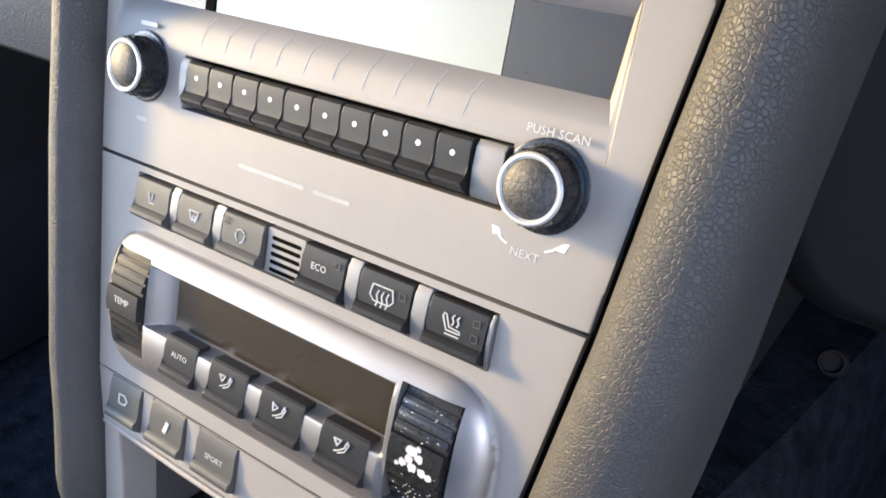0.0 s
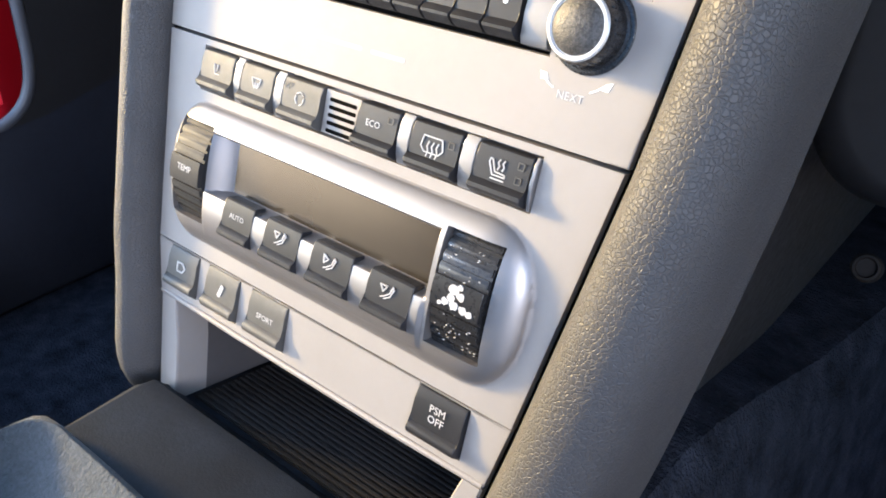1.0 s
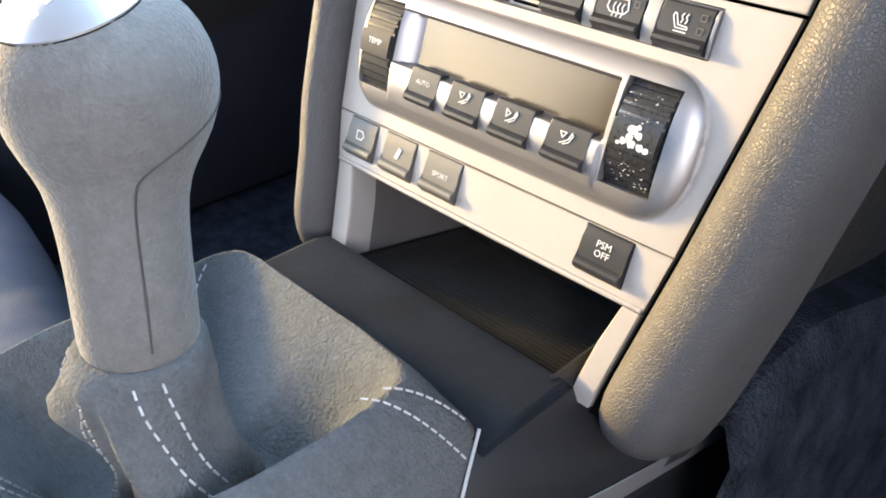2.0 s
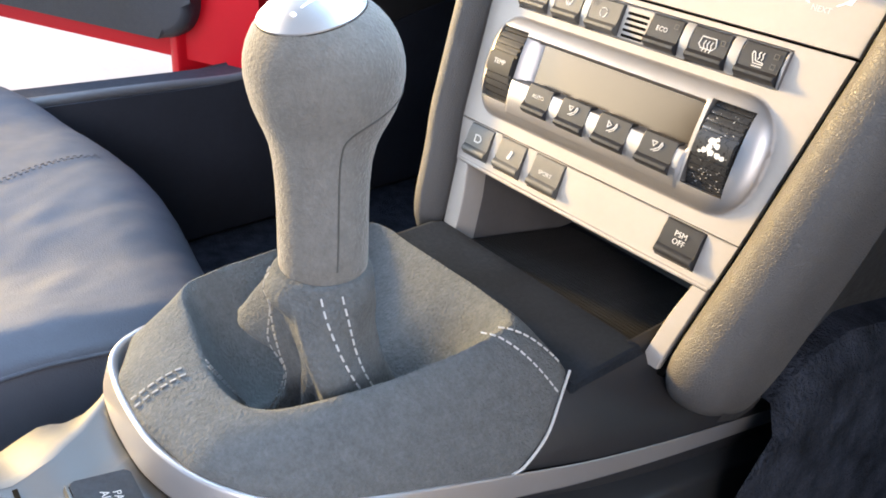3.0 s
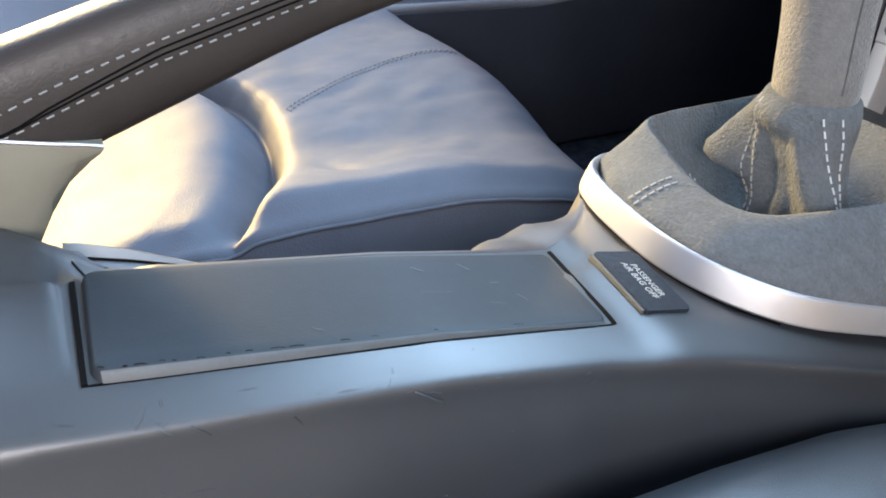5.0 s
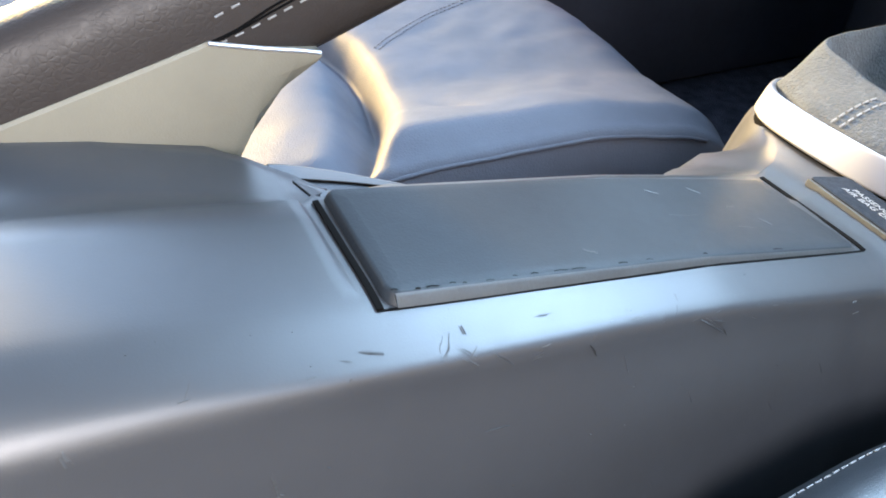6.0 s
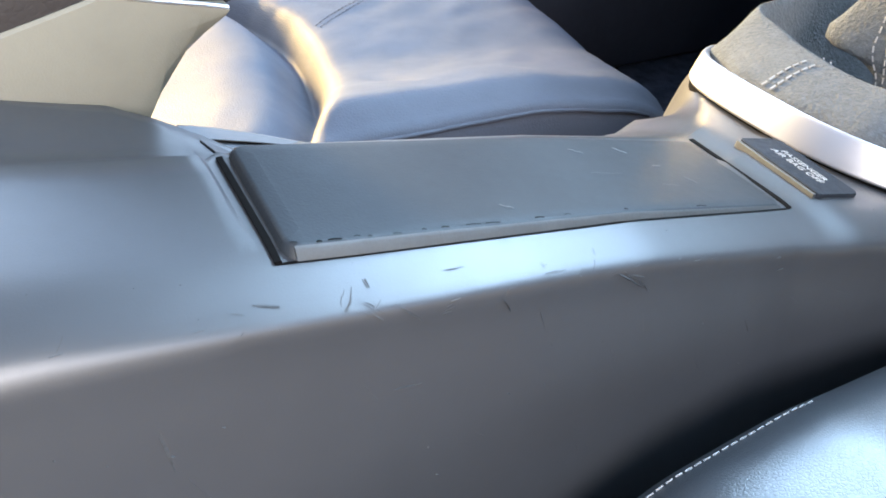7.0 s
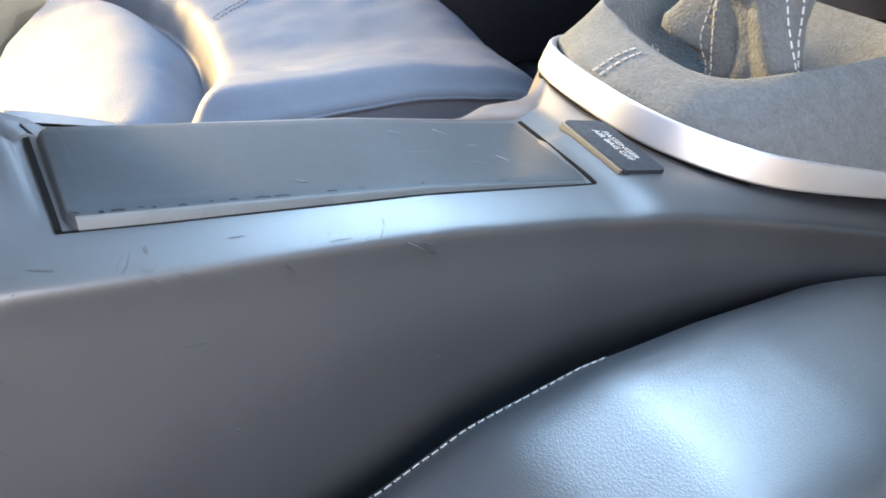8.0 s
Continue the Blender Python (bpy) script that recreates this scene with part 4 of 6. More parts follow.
def gap_strip(pts, w, lift=0.0004):
    rows = []
    pts = [Vector(p) for p in pts]
    for i, p in enumerate(pts):
        d = (pts[min(i + 1, len(pts) - 1)] - pts[max(i - 1, 0)]).normalized()
        n = Vector((-d.y, d.x, 0)).normalized() * w / 2
        rows.append([p - n + Vector((0, 0, lift)), p + n + Vector((0, 0, lift)), p + n - Vector((0, 0, 0.002)), p - n - Vector((0, 0, 0.002))])
    return loft(rows)


def body_top(x, y):
    arc = shoulder_arc(y)
    return float(np.interp(x, [p[0] for p in arc], [p[1] for p in arc]))


def gap_on_top(p, q, w, n=16, lift=0.0005):
    pts = []
    for k in range(n + 1):
        x, y = p[0] + (q[0] - p[0]) * k / n, p[1] + (q[1] - p[1]) * k / n
        pts.append((x, y, body_top(x, y)))
    return gap_strip(pts, w, lift)


part("lid_gap", joined([gap_on_top((-0.0040, -0.4808), (0.0440, -0.4824), 0.0016, lift=0.0008), gap_on_top((-0.0055, -0.3052), (0.0445, -0.3084), 0.0018), gap_on_top((0.0445, -0.3084), (0.0440, -0.4832), 0.0007, lift=0.0002)]), GAP, console, "dark gap round the lid")


def sign_frame():
    a, b, c = Vector((0.0040, -0.2905, 0.3295)), Vector((0.0440, -0.2935, 0.3285)), Vector((0.0160, -0.2690, 0.3265))
    d = Vector((0.0435, -0.2725, 0.3245))
    x = (b - a).normalized()
    y = ((d - b) - x * x.dot(d - b)).normalized()
    return Matrix.Translation((0, 0, 0.0012)) @ Matrix.Translation((a + b + Vector((0.0050, -0.2690, 0.3252)) + d) / 4) @ Matrix((x, y, x.cross(y))).transposed().to_4x4(), (b - a).length, (d - b).length


SF, SL, SWD = sign_frame()
sign = part("airbag_sign", plate(rounded(-SL / 2, SL / 2, -SWD / 2, SWD / 2, 0.0018), -0.006, 0.0016, 0.0006), TRAY, console, "black plate with pale words", m=SF)
# Light on the plate's rear face is put into this pale strip.
part("lit_edge", box(-SL / 2 + 0.0005, SL / 2 - 0.0008, -SWD / 2 - 0.0014, -SWD / 2 - 0.0001, -0.004, 0.0012, 0.0004), WORN_LIT_EDGE, sign, "rear edge painted pale as if lit", m=SF)
part("printed_words", letters("PASSENGER\nAIR BAG OFF", 0.0042, (0.0005, 0.0010), 0.00168, 1.0, 0.95), SIGN_PRINT, sign, "pale printed words", m=SF @ Matrix.Rotation(0, 4, "Z"))


def on_shoulder(y, a):
    """A place on the shoulder: a runs from the top (0) down the round (1) and on down the wall (2)."""
    arc = shoulder_arc(y)
    if a <= 1:
        i = a * (len(arc) - 1)
        k = min(int(i), len(arc) - 2)
        p = Vector(arc[k]).lerp(Vector(arc[k + 1]), i - k)
    else:
        s, xr = shoulder_z(y), right_x(y)
        wall = [arc[-1], (xr + 0.0013, s - 0.016), (xr + 0.0035, s - 0.027), (xr + 0.0065, s - 0.050), (xr + 0.0115, s - 0.090)]
        z = arc[-1][1] + (s - 0.090 - arc[-1][1]) * (a - 1)
        p = Vector((along([(q[1], q[0]) for q in wall[::-1]], z), z))
    return Vector((p.x, y, p.y))


def scratches():
    rnd = random.Random(3)
    out = []
    spots = [(-0.468, 0.62, 9), (-0.452, 0.70, 12), (-0.440, 0.80, 8), (-0.425, 0.60, 6), (-0.408, 0.66, 9), (-0.392, 0.60, 8), (-0.378, 0.74, 10), (-0.36, 0.55, 4), (-0.50, 0.62, 5), (-0.530, 0.58, 5), (-0.33, 0.85, 4), (-0.24, 0.80, 4)]
    smears = [
        ([(-0.471, 0.36), (-0.473, 0.46), (-0.473, 0.56), (-0.471, 0.48), (-0.469, 0.36)], 0.00035, False), ([(-0.466, 0.30), (-0.466, 0.38)], 0.0005, True), ([(-0.470, 0.44), (-0.464, 0.74)], 0.0006, True),
        ([(-0.4600, 0.62), (-0.4540, 0.90)], 0.0009, True), ([(-0.4320, 0.74), (-0.4290, 0.98)], 0.0010, True), ([(-0.394, 0.66), (-0.383, 1.02)], 0.0012, True), ([(-0.390, 0.74), (-0.385, 0.82)], 0.0006, True),
        ([(-0.446, 0.34), (-0.439, 0.34)], 0.0003, False), ([(-0.418, 0.38), (-0.417, 0.44)], 0.0006, False), ([(-0.419, 0.54), (-0.411, 0.50)], 0.0004, False), ([(-0.515, 1.14), (-0.513, 1.28)], 0.0007, True),
        ([(-0.464, 1.18), (-0.455, 1.18)], 0.0003, True), ([(-0.551, 0.80), (-0.550, 0.98)], 0.0011, False), ([(-0.492, 0.38), (-0.486, 0.42)], 0.0005, True), ([(-0.399, 0.32), (-0.400, 0.42)], 0.0003, False), ([(-0.497, 0.42), (-0.494, 0.46)], 0.0004, False),
    ]
    for line, r, pale in smears:
        pts = smooth_path([on_shoulder(y, a) for y, a in line], 8) if len(line) > 2 else [on_shoulder(line[0][0] + (line[1][0] - line[0][0]) * k / 6, line[0][1] + (line[1][1] - line[0][1]) * k / 6) for k in range(7)]
        across = (pts[-1] - pts[0]).cross(Vector((0.6, 0, 0.8))).normalized()
        for _ in range(6):
            a, b = rnd.uniform(0.0, 0.35), rnd.uniform(0.6, 1.0)
            off = across * rnd.gauss(0, 0.9 * r)
            stroke = [pts[0].lerp(pts[-1], a + (b - a) * k / 6) + (pts[min(len(pts) - 1, round((a + (b - a) * k / 6) * (len(pts) - 1)))] - pts[0].lerp(pts[-1], round((a + (b - a) * k / 6) * (len(pts) - 1)) / (len(pts) - 1))) + off for k in range(7)]
            out.append((tube(stroke, r * rnd.uniform(0.15, 0.40), 5, 0.10), pale))
    for y0, a0, n in spots:
        lean = rnd.uniform(-0.3, 0.7)
        for _ in range(max(2, int(n * 0.15))):
            y, a = y0 + rnd.uniform(-0.008, 0.008), a0 + rnd.uniform(-0.16, 0.16)
            ly, la = rnd.uniform(0.0004, 0.0030), rnd.uniform(0.02, 0.15)
            if rnd.random() < 0.5:
                la *= lean
            pts = [on_shoulder(y + ly * k / 4, max(0.0, a - la * k / 4)) for k in range(5)]
            out.append((tube(pts, rnd.uniform(0.00010, 0.00028), 5, 0.12), rnd.random() < 0.55))
    for y, a, ly, la in ((-0.512, 1.30, 0.006, 0.13), (-0.420, 1.02, 0.002, 0.07), (-0.470, 1.15, 0.003, 0.05), (-0.395, 1.22, 0.002, 0.06), (-0.36, 1.35, 0.002, 0.04), (-0.44, 1.42, 0.003, 0.03), (-0.384, 1.1, 0.001, 0.09), (-0.405, 1.6, 0.002, 0.05), (-0.34, 1.2, 0.002, 0.05), (-0.32, 1.12, 0.004, 0.03), (-0.30, 1.10, 0.006, 0.02)):
        out.append((tube([on_shoulder(y + ly * k / 5, a + la * k / 5) for k in range(6)], 0.00016, 5, 0.2), True))
    for y, a in ((-0.503, 1.17), (-0.514, 1.22), (-0.43, 1.3), (-0.385, 1.45), (-0.36, 1.18), (-0.452, 1.55), (-0.34, 1.4)):
        out.append((tube([on_shoulder(y, a), on_shoulder(y + 0.0008, a + 0.004)], 0.0003, 6, 0.3), True))
    return out


for scratch, pale in scratches():
    part("scuff_mark", scratch, SCUFF if pale else SCUFF_DARK, console)



def dust():
    rnd = random.Random(21)
    out = []
    for _ in range(70):
        y, a = rnd.uniform(-0.58, -0.27), rnd.choice((rnd.uniform(0.05, 1.0), rnd.uniform(1.0, 1.8)))
        p = on_shoulder(y, a)
        d = Vector((rnd.uniform(-1, 1), rnd.uniform(-1, 1), rnd.uniform(-0.4, 0.4))) * rnd.uniform(0.0001, 0.0005)
        out.append(tube([p, p + d], rnd.uniform(0.00010, 0.00022), 5, 0.5))
    return joined(out)


specks = part("dust", dust(), SCUFF, console)
tagged(specks, "fine pale dust specks", "", "", "stuff")


def lid_height(y):
    t = (-0.308 - y) / 0.171
    return shoulder_z(y) + 0.0035 + 0.0014 + 0.0026 * t


def edge_nicks():
    rnd = random.Random(8)
    out = []
    y = -0.4785
    while y < -0.345:
        long = rnd.uniform(0.0008, 0.0045)
        x = 0.0420 - rnd.uniform(0.0, 0.0010)
        out.append(tube([(x, y, lid_height(y)), (x - 0.0002, y + long / 2, lid_height(y + long / 2)), (x + 0.0002, y + long, lid_height(y + long))], rnd.uniform(0.00014, 0.00028), 5, 0.4))
        y += long + rnd.uniform(0.0006, 0.006) * (1 + 4 * step(-0.45, -0.38, y))
    return out


def lid_marks():
    rnd = random.Random(14)
    out = []
    for x, y, dx, dy, r in ((0.034, -0.418, 0.002, 0.003, 0.0003), (0.020, -0.375, 0.001, 0.012, 0.00012), (0.004, -0.372, 0.003, 0.004, 0.0003), (0.003, -0.352, 0.004, 0.003, 0.0003), (0.028, -0.352, 0.001, 0.006, 0.00014), (0.024, -0.338, 0.004, 0.002, 0.0002), (0.016, -0.345, 0.0, 0.003, 0.0003)):
        out.append(tube([(x + dx * k / 6 + rnd.uniform(-0.0004, 0.0004), y + dy * k / 6, lid_height(y + dy * k / 6) + 0.0003) for k in range(7)], r, 5, 0.3))
    return out


for nick in edge_nicks():
    part("edge_nick", nick, GAP, lid)
for mark in lid_marks():
    part("scuff_mark", mark, SCUFF_DARK, lid)

# front shoulder beside the gear lever
def front_flank():
    rows = []
    for y in np.linspace(-0.135, 0.075, 16):
        xt = along([(-0.135, 0.0785), (-0.096, 0.0875), (-0.04, 0.0945), (0.036, 0.1005), (0.08, 0.103)], y)
        zt = trim_z(y) + 0.0005
        k = step(-0.135, -0.096, y)
        top = Vector((0.0715 + (0.0660 - 0.0715) * k, y, 0.3160 + 0.0165 * k))
        low = Vector((xt - 0.0008, y, zt))
        m = top.lerp(low, 0.5) + Vector((0.0022 * k, 0, 0.0022 * k))
        rows.append([low - Vector((0, 0, 0.02)), low, low.lerp(m, 0.5) + Vector((0.0006, 0, 0.0004)), m, m.lerp(top, 0.5) + Vector((0.0006, 0, 0.0008)), top, top - Vector((0.028 * (1 - step(-0.085, -0.055, y)) + 0.0015, 0, 0.0005)), top - Vector((0.028 * (1 - step(-0.085, -0.055, y)) + 0.0015, 0, 0.03))])
    return loft(rows)


part("front_flank", front_flank(), FLANK, console, "smooth black flank beside the tray", angle=60)

# ---- aluminium trim round the lever ----
trim = thing("gear_surround", (0.0, -0.25, 0.31), "curved satin aluminium trim round the gear lever boot", "trim")
TRIM_TOP = [(-0.088, -0.12), (-0.086, -0.17), (-0.078, -0.215), (-0.068, -0.238), (-0.054, -0.252), (-0.034, -0.2585), (-0.012, -0.2612), (0.010, -0.2612), (0.030, -0.2555), (0.047, -0.2435), (0.0590, -0.2270), (0.0665, -0.2030), (0.0745, -0.1660), (0.0810, -0.1340), (0.0880, -0.0960), (0.0945, -0.0400), (0.1005, 0.0360), (0.1030, 0.0700)]


def trim_strip():
    path = smooth_path([(x, y, trim_z(y)) for x, y in TRIM_TOP], 110)
    rings = []
    for i, p in enumerate(path):
        d = (path[min(i + 1, len(path) - 1)] - path[max(i - 1, 0)]).normalized()
        out = d.cross(Vector((0, 0, 1))).normalized()
        up = Vector((0, 0, 1))
        h = 0.0128 * along([(0, 0.55), (0.12, 0.95), (0.25, 1.08), (0.6, 1.0), (0.8, 0.90), (0.9, 0.75), (1, 0.6)], i / (len(path) - 1))
        prof = [(-0.0030, -0.0014), (-0.0014, -0.0003), (-0.0006, 0.0), (0.0002, -0.0003), (0.0006, -0.0010), (0.0022, -0.0058), (0.0038, -0.0112), (0.0039, -0.0120), (0.0034, -0.0126), (0.0010, -0.0130), (-0.0030, -0.0130)]
        w = 1.0 - 0.6 * step(0.62, 0.85, i / (len(path) - 1))
        rings.append([p + out * a * w + up * (b / 0.0128 * h) for a, b in prof])
    return loft(rings)


part("strip", trim_strip(), TRIM, trim, "", angle=60)


# A solid near-black strip paints the shade beneath the trim.
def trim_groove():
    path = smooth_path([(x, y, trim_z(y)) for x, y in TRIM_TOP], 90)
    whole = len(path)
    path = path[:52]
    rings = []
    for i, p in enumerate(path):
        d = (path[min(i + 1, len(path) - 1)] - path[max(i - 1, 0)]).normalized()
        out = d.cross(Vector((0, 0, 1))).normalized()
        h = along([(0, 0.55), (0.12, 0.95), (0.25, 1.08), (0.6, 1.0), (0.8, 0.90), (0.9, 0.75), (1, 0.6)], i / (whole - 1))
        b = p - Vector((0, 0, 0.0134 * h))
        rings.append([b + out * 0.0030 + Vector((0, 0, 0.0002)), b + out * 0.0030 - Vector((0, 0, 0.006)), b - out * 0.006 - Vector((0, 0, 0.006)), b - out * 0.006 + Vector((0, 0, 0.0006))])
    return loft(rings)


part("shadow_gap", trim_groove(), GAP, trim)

# ---- gear lever ----
lever = thing("gear_lever", (-0.005, -0.176, 0.33), "grey suede gear lever with round knob and loose stitched boot", "gear lever")
BC = Vector((-0.004, -0.172, 0))
RIM = [(-0.0775, -0.0970, 0.3450), (-0.076, -0.150, 0.3460), (-0.073, -0.190, 0.3475), (-0.0665, -0.2150, 0.3490), (-0.046, -0.2190, 0.3470), (-0.028, -0.2240, 0.3455), (-0.004, -0.2300, 0.3458), (0.012, -0.2300, 0.3458), (0.0250, -0.2240, 0.3466), (0.0370, -0.2000, 0.3505), (0.0435, -0.1720, 0.3525), (0.0460, -0.145, 0.3540), (0.0455, -0.1220, 0.3545), (0.0400, -0.1080, 0.3530), (0.010, -0.1015, 0.3490), (-0.030, -0.099, 0.3460), (-0.060, -0.098, 0.3440)]
OUT = [(-0.084, -0.094, 0.3380), (-0.0865, -0.15, 0.3180), (-0.084, -0.190, 0.3240), (-0.0665, -0.2375, 0.3325), (-0.034, -0.2570, 0.3370), (-0.002, -0.2600, 0.3378), (0.030, -0.2540, 0.3365), (0.0475, -0.2415, 0.3335), (0.0590, -0.2255, 0.3297), (0.0655, -0.2030, 0.3243), (0.0735, -0.1660, 0.3155), (0.0795, -0.1360, 0.3085), (0.0765, -0.1180, 0.3190), (0.0660, -0.0955, 0.3345), (0.030, -0.0945, 0.3358), (-0.030, -0.0940, 0.3385), (-0.070, -0.0938, 0.3390)]


def polar(table, n):
    """Distance from the boot's middle and height, by angle."""
    rows = sorted((math.atan2(y - BC.y, x - BC.x), math.hypot(x - BC.x, y - BC.y), z) for x, y, z in table)
    a = [r[0] for r in rows]
    a = [a[-1] - 2 * math.pi, *a, a[0] + 2 * math.pi]
    x = [r[1] * math.cos(r[0]) for r in rows]
    y = [r[1] * math.sin(r[0]) for r in rows]
    z = [r[2] for r in rows]
    wrap = lambda q: [q[-1], *q, q[0]]
    x, y, z = wrap(x), wrap(y), wrap(z)
    out = []
    for k in range(n):
        t = -math.pi + 2 * math.pi * (k + 0.5) / n
        i = max(j for j in range(len(a) - 1) if a[j] <= t)
        # where the ray at this angle meets the side between two corners
        d = Vector((math.cos(t), math.sin(t)))
        p, q = Vector((x[i], y[i])), Vector((x[i + 1], y[i + 1]))
        e = q - p
        den = d.x * e.y - d.y * e.x
        s = (p.x * e.y - p.y * e.x) / den
        f = (p.x * d.y - p.y * d.x) / den
        out.append((t, s, z[i] + (z[i + 1] - z[i]) * f))
    return out


def soften(rows, k=3):
    n = len(rows)
    return [(rows[i][0], sum(rows[(i + j) % n][1] for j in range(-k, k + 1)) / (2 * k + 1), sum(rows[(i + j) % n][2] for j in range(-k, k + 1)) / (2 * k + 1)) for i in range(n)]


def bump_at(t, c, w):
    d = (t - c + math.pi) % (2 * math.pi) - math.pi
    return math.exp(-(d / w) ** 2)


LX, LY = -0.0016, -0.1805


def lean(t, c, left, right):
    """A fold's crest at c, of its own width on either side."""
    d = (t - c + math.pi) % (2 * math.pi) - math.pi
    return math.exp(-(d / (left if d < 0 else right)) ** 2)


SLEEVE_END, FOOT = 0.3840, 0.3180


def neck_point(t, z, lift=0.0):
    """The gathered leather below the sleeve: a rolled collar, one sharp stitched ridge, a wide flap and shallow folds in front."""
    d = SLEEVE_END - z
    r = along([(0.0, 0.0172), (0.0003, 0.0190), (0.002, 0.0199), (0.006, 0.0207), (0.011, 0.0208), (0.017, 0.0196), (0.026, 0.0176), (0.040, 0.0158), (0.062, 0.0160)], d)
    r += 0.0030 * math.exp(-((d - 0.008) / 0.0055) ** 2) * bump_at(t, -1.85, 0.80)
    r -= 0.0022 * math.exp(-((d - 0.0175) / 0.0035) ** 2) * bump_at(t, -1.60, 0.55)
    crest = -0.98 + 0.66 * step(0.006, 0.060, d)
    r += lean(t, crest, 0.20, 0.85) * along([(0.006, 0.0), (0.012, 0.0026), (0.020, 0.0070), (0.032, 0.0125), (0.045, 0.0170), (0.062, 0.0230)], d)
    r += lean(t, -2.70, 0.55, 0.34) * along([(0.005, 0.0), (0.012, 0.0045), (0.024, 0.0165), (0.034, 0.0250), (0.0390, 0.0262), (0.0415, 0.0225), (0.0440, 0.0120), (0.0490, 0.0020), (0.066, 0.0)], d)
    r += bump_at(t, -2.02, 0.13) * along([(0.008, 0.0), (0.016, 0.0022), (0.032, 0.0026), (0.050, 0.0)], d)
    r += (bump_at(t, 1.05, 0.42) + 0.9 * bump_at(t, 2.35, 0.45)) * along([(0.010, 0.0), (0.025, 0.004), (0.045, 0.010), (0.062, 0.016)], d)
    r -= 0.0052 * bump_at(t, -1.56, 0.36) * step(0.014, 0.034, d)
    fine = 0.0009 * noise.noise(Vector((math.cos(t) * 2.4, math.sin(t) * 2.4, z * 70))) + 0.0005 * noise.noise(Vector((math.cos(t) * 7, math.sin(t) * 7, z * 190)))
    r += fine * step(0.001, 0.008, d) + lift
    s = min(0.035, d)
    return Vector((LX + 0.10 * s + r * math.cos(t), LY - 0.08 * s + r * math.sin(t), z))


BOOT_RIM, BOOT_OUT = soften(polar(RIM, 168), 3), soften(polar(OUT, 168), 1)


def bowl_point(t, q, lift=0.0):
    """From the foot of the neck (q 0) over the sunken floor to the rim (q 1)."""
    k = int((t + math.pi) / (2 * math.pi) * 168) % 168
    _, rr, rz = BOOT_RIM[k]
    foot = neck_point(t, FOOT)
    bx, by = BC.x + rr * math.cos(t), BC.y + rr * math.sin(t)
    deep = 0.3125 + 0.0015 * math.sin(3 * t + 1) - 0.015 * bump_at(t, -2.75, 0.70)
    front = max(0.0, math.sin(t)) ** 1.5
    low = 0.36 - 0.24 * step(0.2, 0.8, front)
    if q < low:
        z = FOOT + (deep - FOOT) * math.sin(0.5 * math.pi * q / low)
    else:
        s = (q - low) / (1 - low)
        z = deep + (rz - deep) * (s ** 1.35 * (1 - front) + s ** 0.95 * front)
    z += 0.0018 * noise.noise(Vector((math.cos(t) * 3.5, math.sin(t) * 3.5, q * 3))) * math.sin(math.pi * q)
    return Vector((foot.x + (bx - foot.x) * q, foot.y + (by - foot.y) * q, z + lift))


def boot_mesh():
    n = 168
    rim, out = BOOT_RIM, BOOT_OUT
    rings = []

    def ring(f):
        rings.append([f(k) for k in range(n)])

    for d in (0.0, 0.0002, 0.001, 0.002, 0.004, 0.006, 0.008, 0.010, 0.0125, 0.015, 0.0175, 0.020, 0.024, 0.029, 0.034, 0.0370, 0.0390, 0.0402, 0.0415, 0.0428, 0.0440, 0.0465, 0.0500, 0.055, 0.060, 0.066):
        ring(lambda k, d=d: neck_point(rim[k][0], SLEEVE_END - d))
    for q in (0.05, 0.13, 0.22, 0.31, 0.40, 0.50, 0.60, 0.70, 0.80, 0.89, 0.96):
        ring(lambda k, q=q: bowl_point(rim[k][0], q))
    for q, lift in ((0.0, 0.0), (0.07, 0.0004), (0.16, 0.0002), (0.32, 0.0), (0.5, 0.0), (0.68, 0.0), (0.84, 0.0), (1.0, 0.0)):
        def f(k, q=q, lift=lift):
            t, rr, rz = rim[k]
            _, orr, oz = out[k]
            r = rr + (orr - rr) * q
            bow = 0.0022 * math.sin(math.pi * q) * step(0.004, 0.02, orr - rr)
            z = rz + (oz - rz) * (q ** 1.25) + lift + bow
            r += 0.0008 * math.sin(math.pi * q)
            z += 0.0005 * noise.noise(Vector((math.cos(t) * 4, math.sin(t) * 4, q * 2 + 7)))
            return Vector((BC.x + r * math.cos(t), BC.y + r * math.sin(t), z))
        ring(f)
    ring(lambda k: Vector((BC.x + out[k][1] * math.cos(out[k][0]), BC.y + out[k][1] * math.sin(out[k][0]), out[k][2] - 0.006)))
    return loft(rings, closed=True, caps=False)


boot = part("boot", boot_mesh(), SUEDE, lever, "loose grey suede boot with stitched seams", angle=75)


def boot_point(x, y, lift=0.0008):
    """A place on the boot's outer fold over x and y."""
    n = 168
    rim, out = BOOT_RIM, BOOT_OUT
    t = math.atan2(y - BC.y, x - BC.x)
    r = math.hypot(x - BC.x, y - BC.y)
    k = int((t + math.pi) / (2 * math.pi) * n) % n
    rr, rz, orr, oz = rim[k][1], rim[k][2], out[k][1], out[k][2]
    q = min(1.0, max(0.0, (r - rr) / max(1e-4, orr - rr)))
    bow = 0.0022 * math.sin(math.pi * q) * step(0.004, 0.02, orr - rr)
    return Vector((x, y, rz + (oz - rz) * q ** 1.25 + bow + lift))


def seam(a, b, side, n=12):
    a, b = Vector((*a, 0)), Vector((*b, 0))
    d = (b - a).normalized()
    o = Vector((-d.y, d.x, 0)) * side
    return [boot_point(*(a.lerp(b, k / n) + o)[:2]) for k in range(n + 1)]


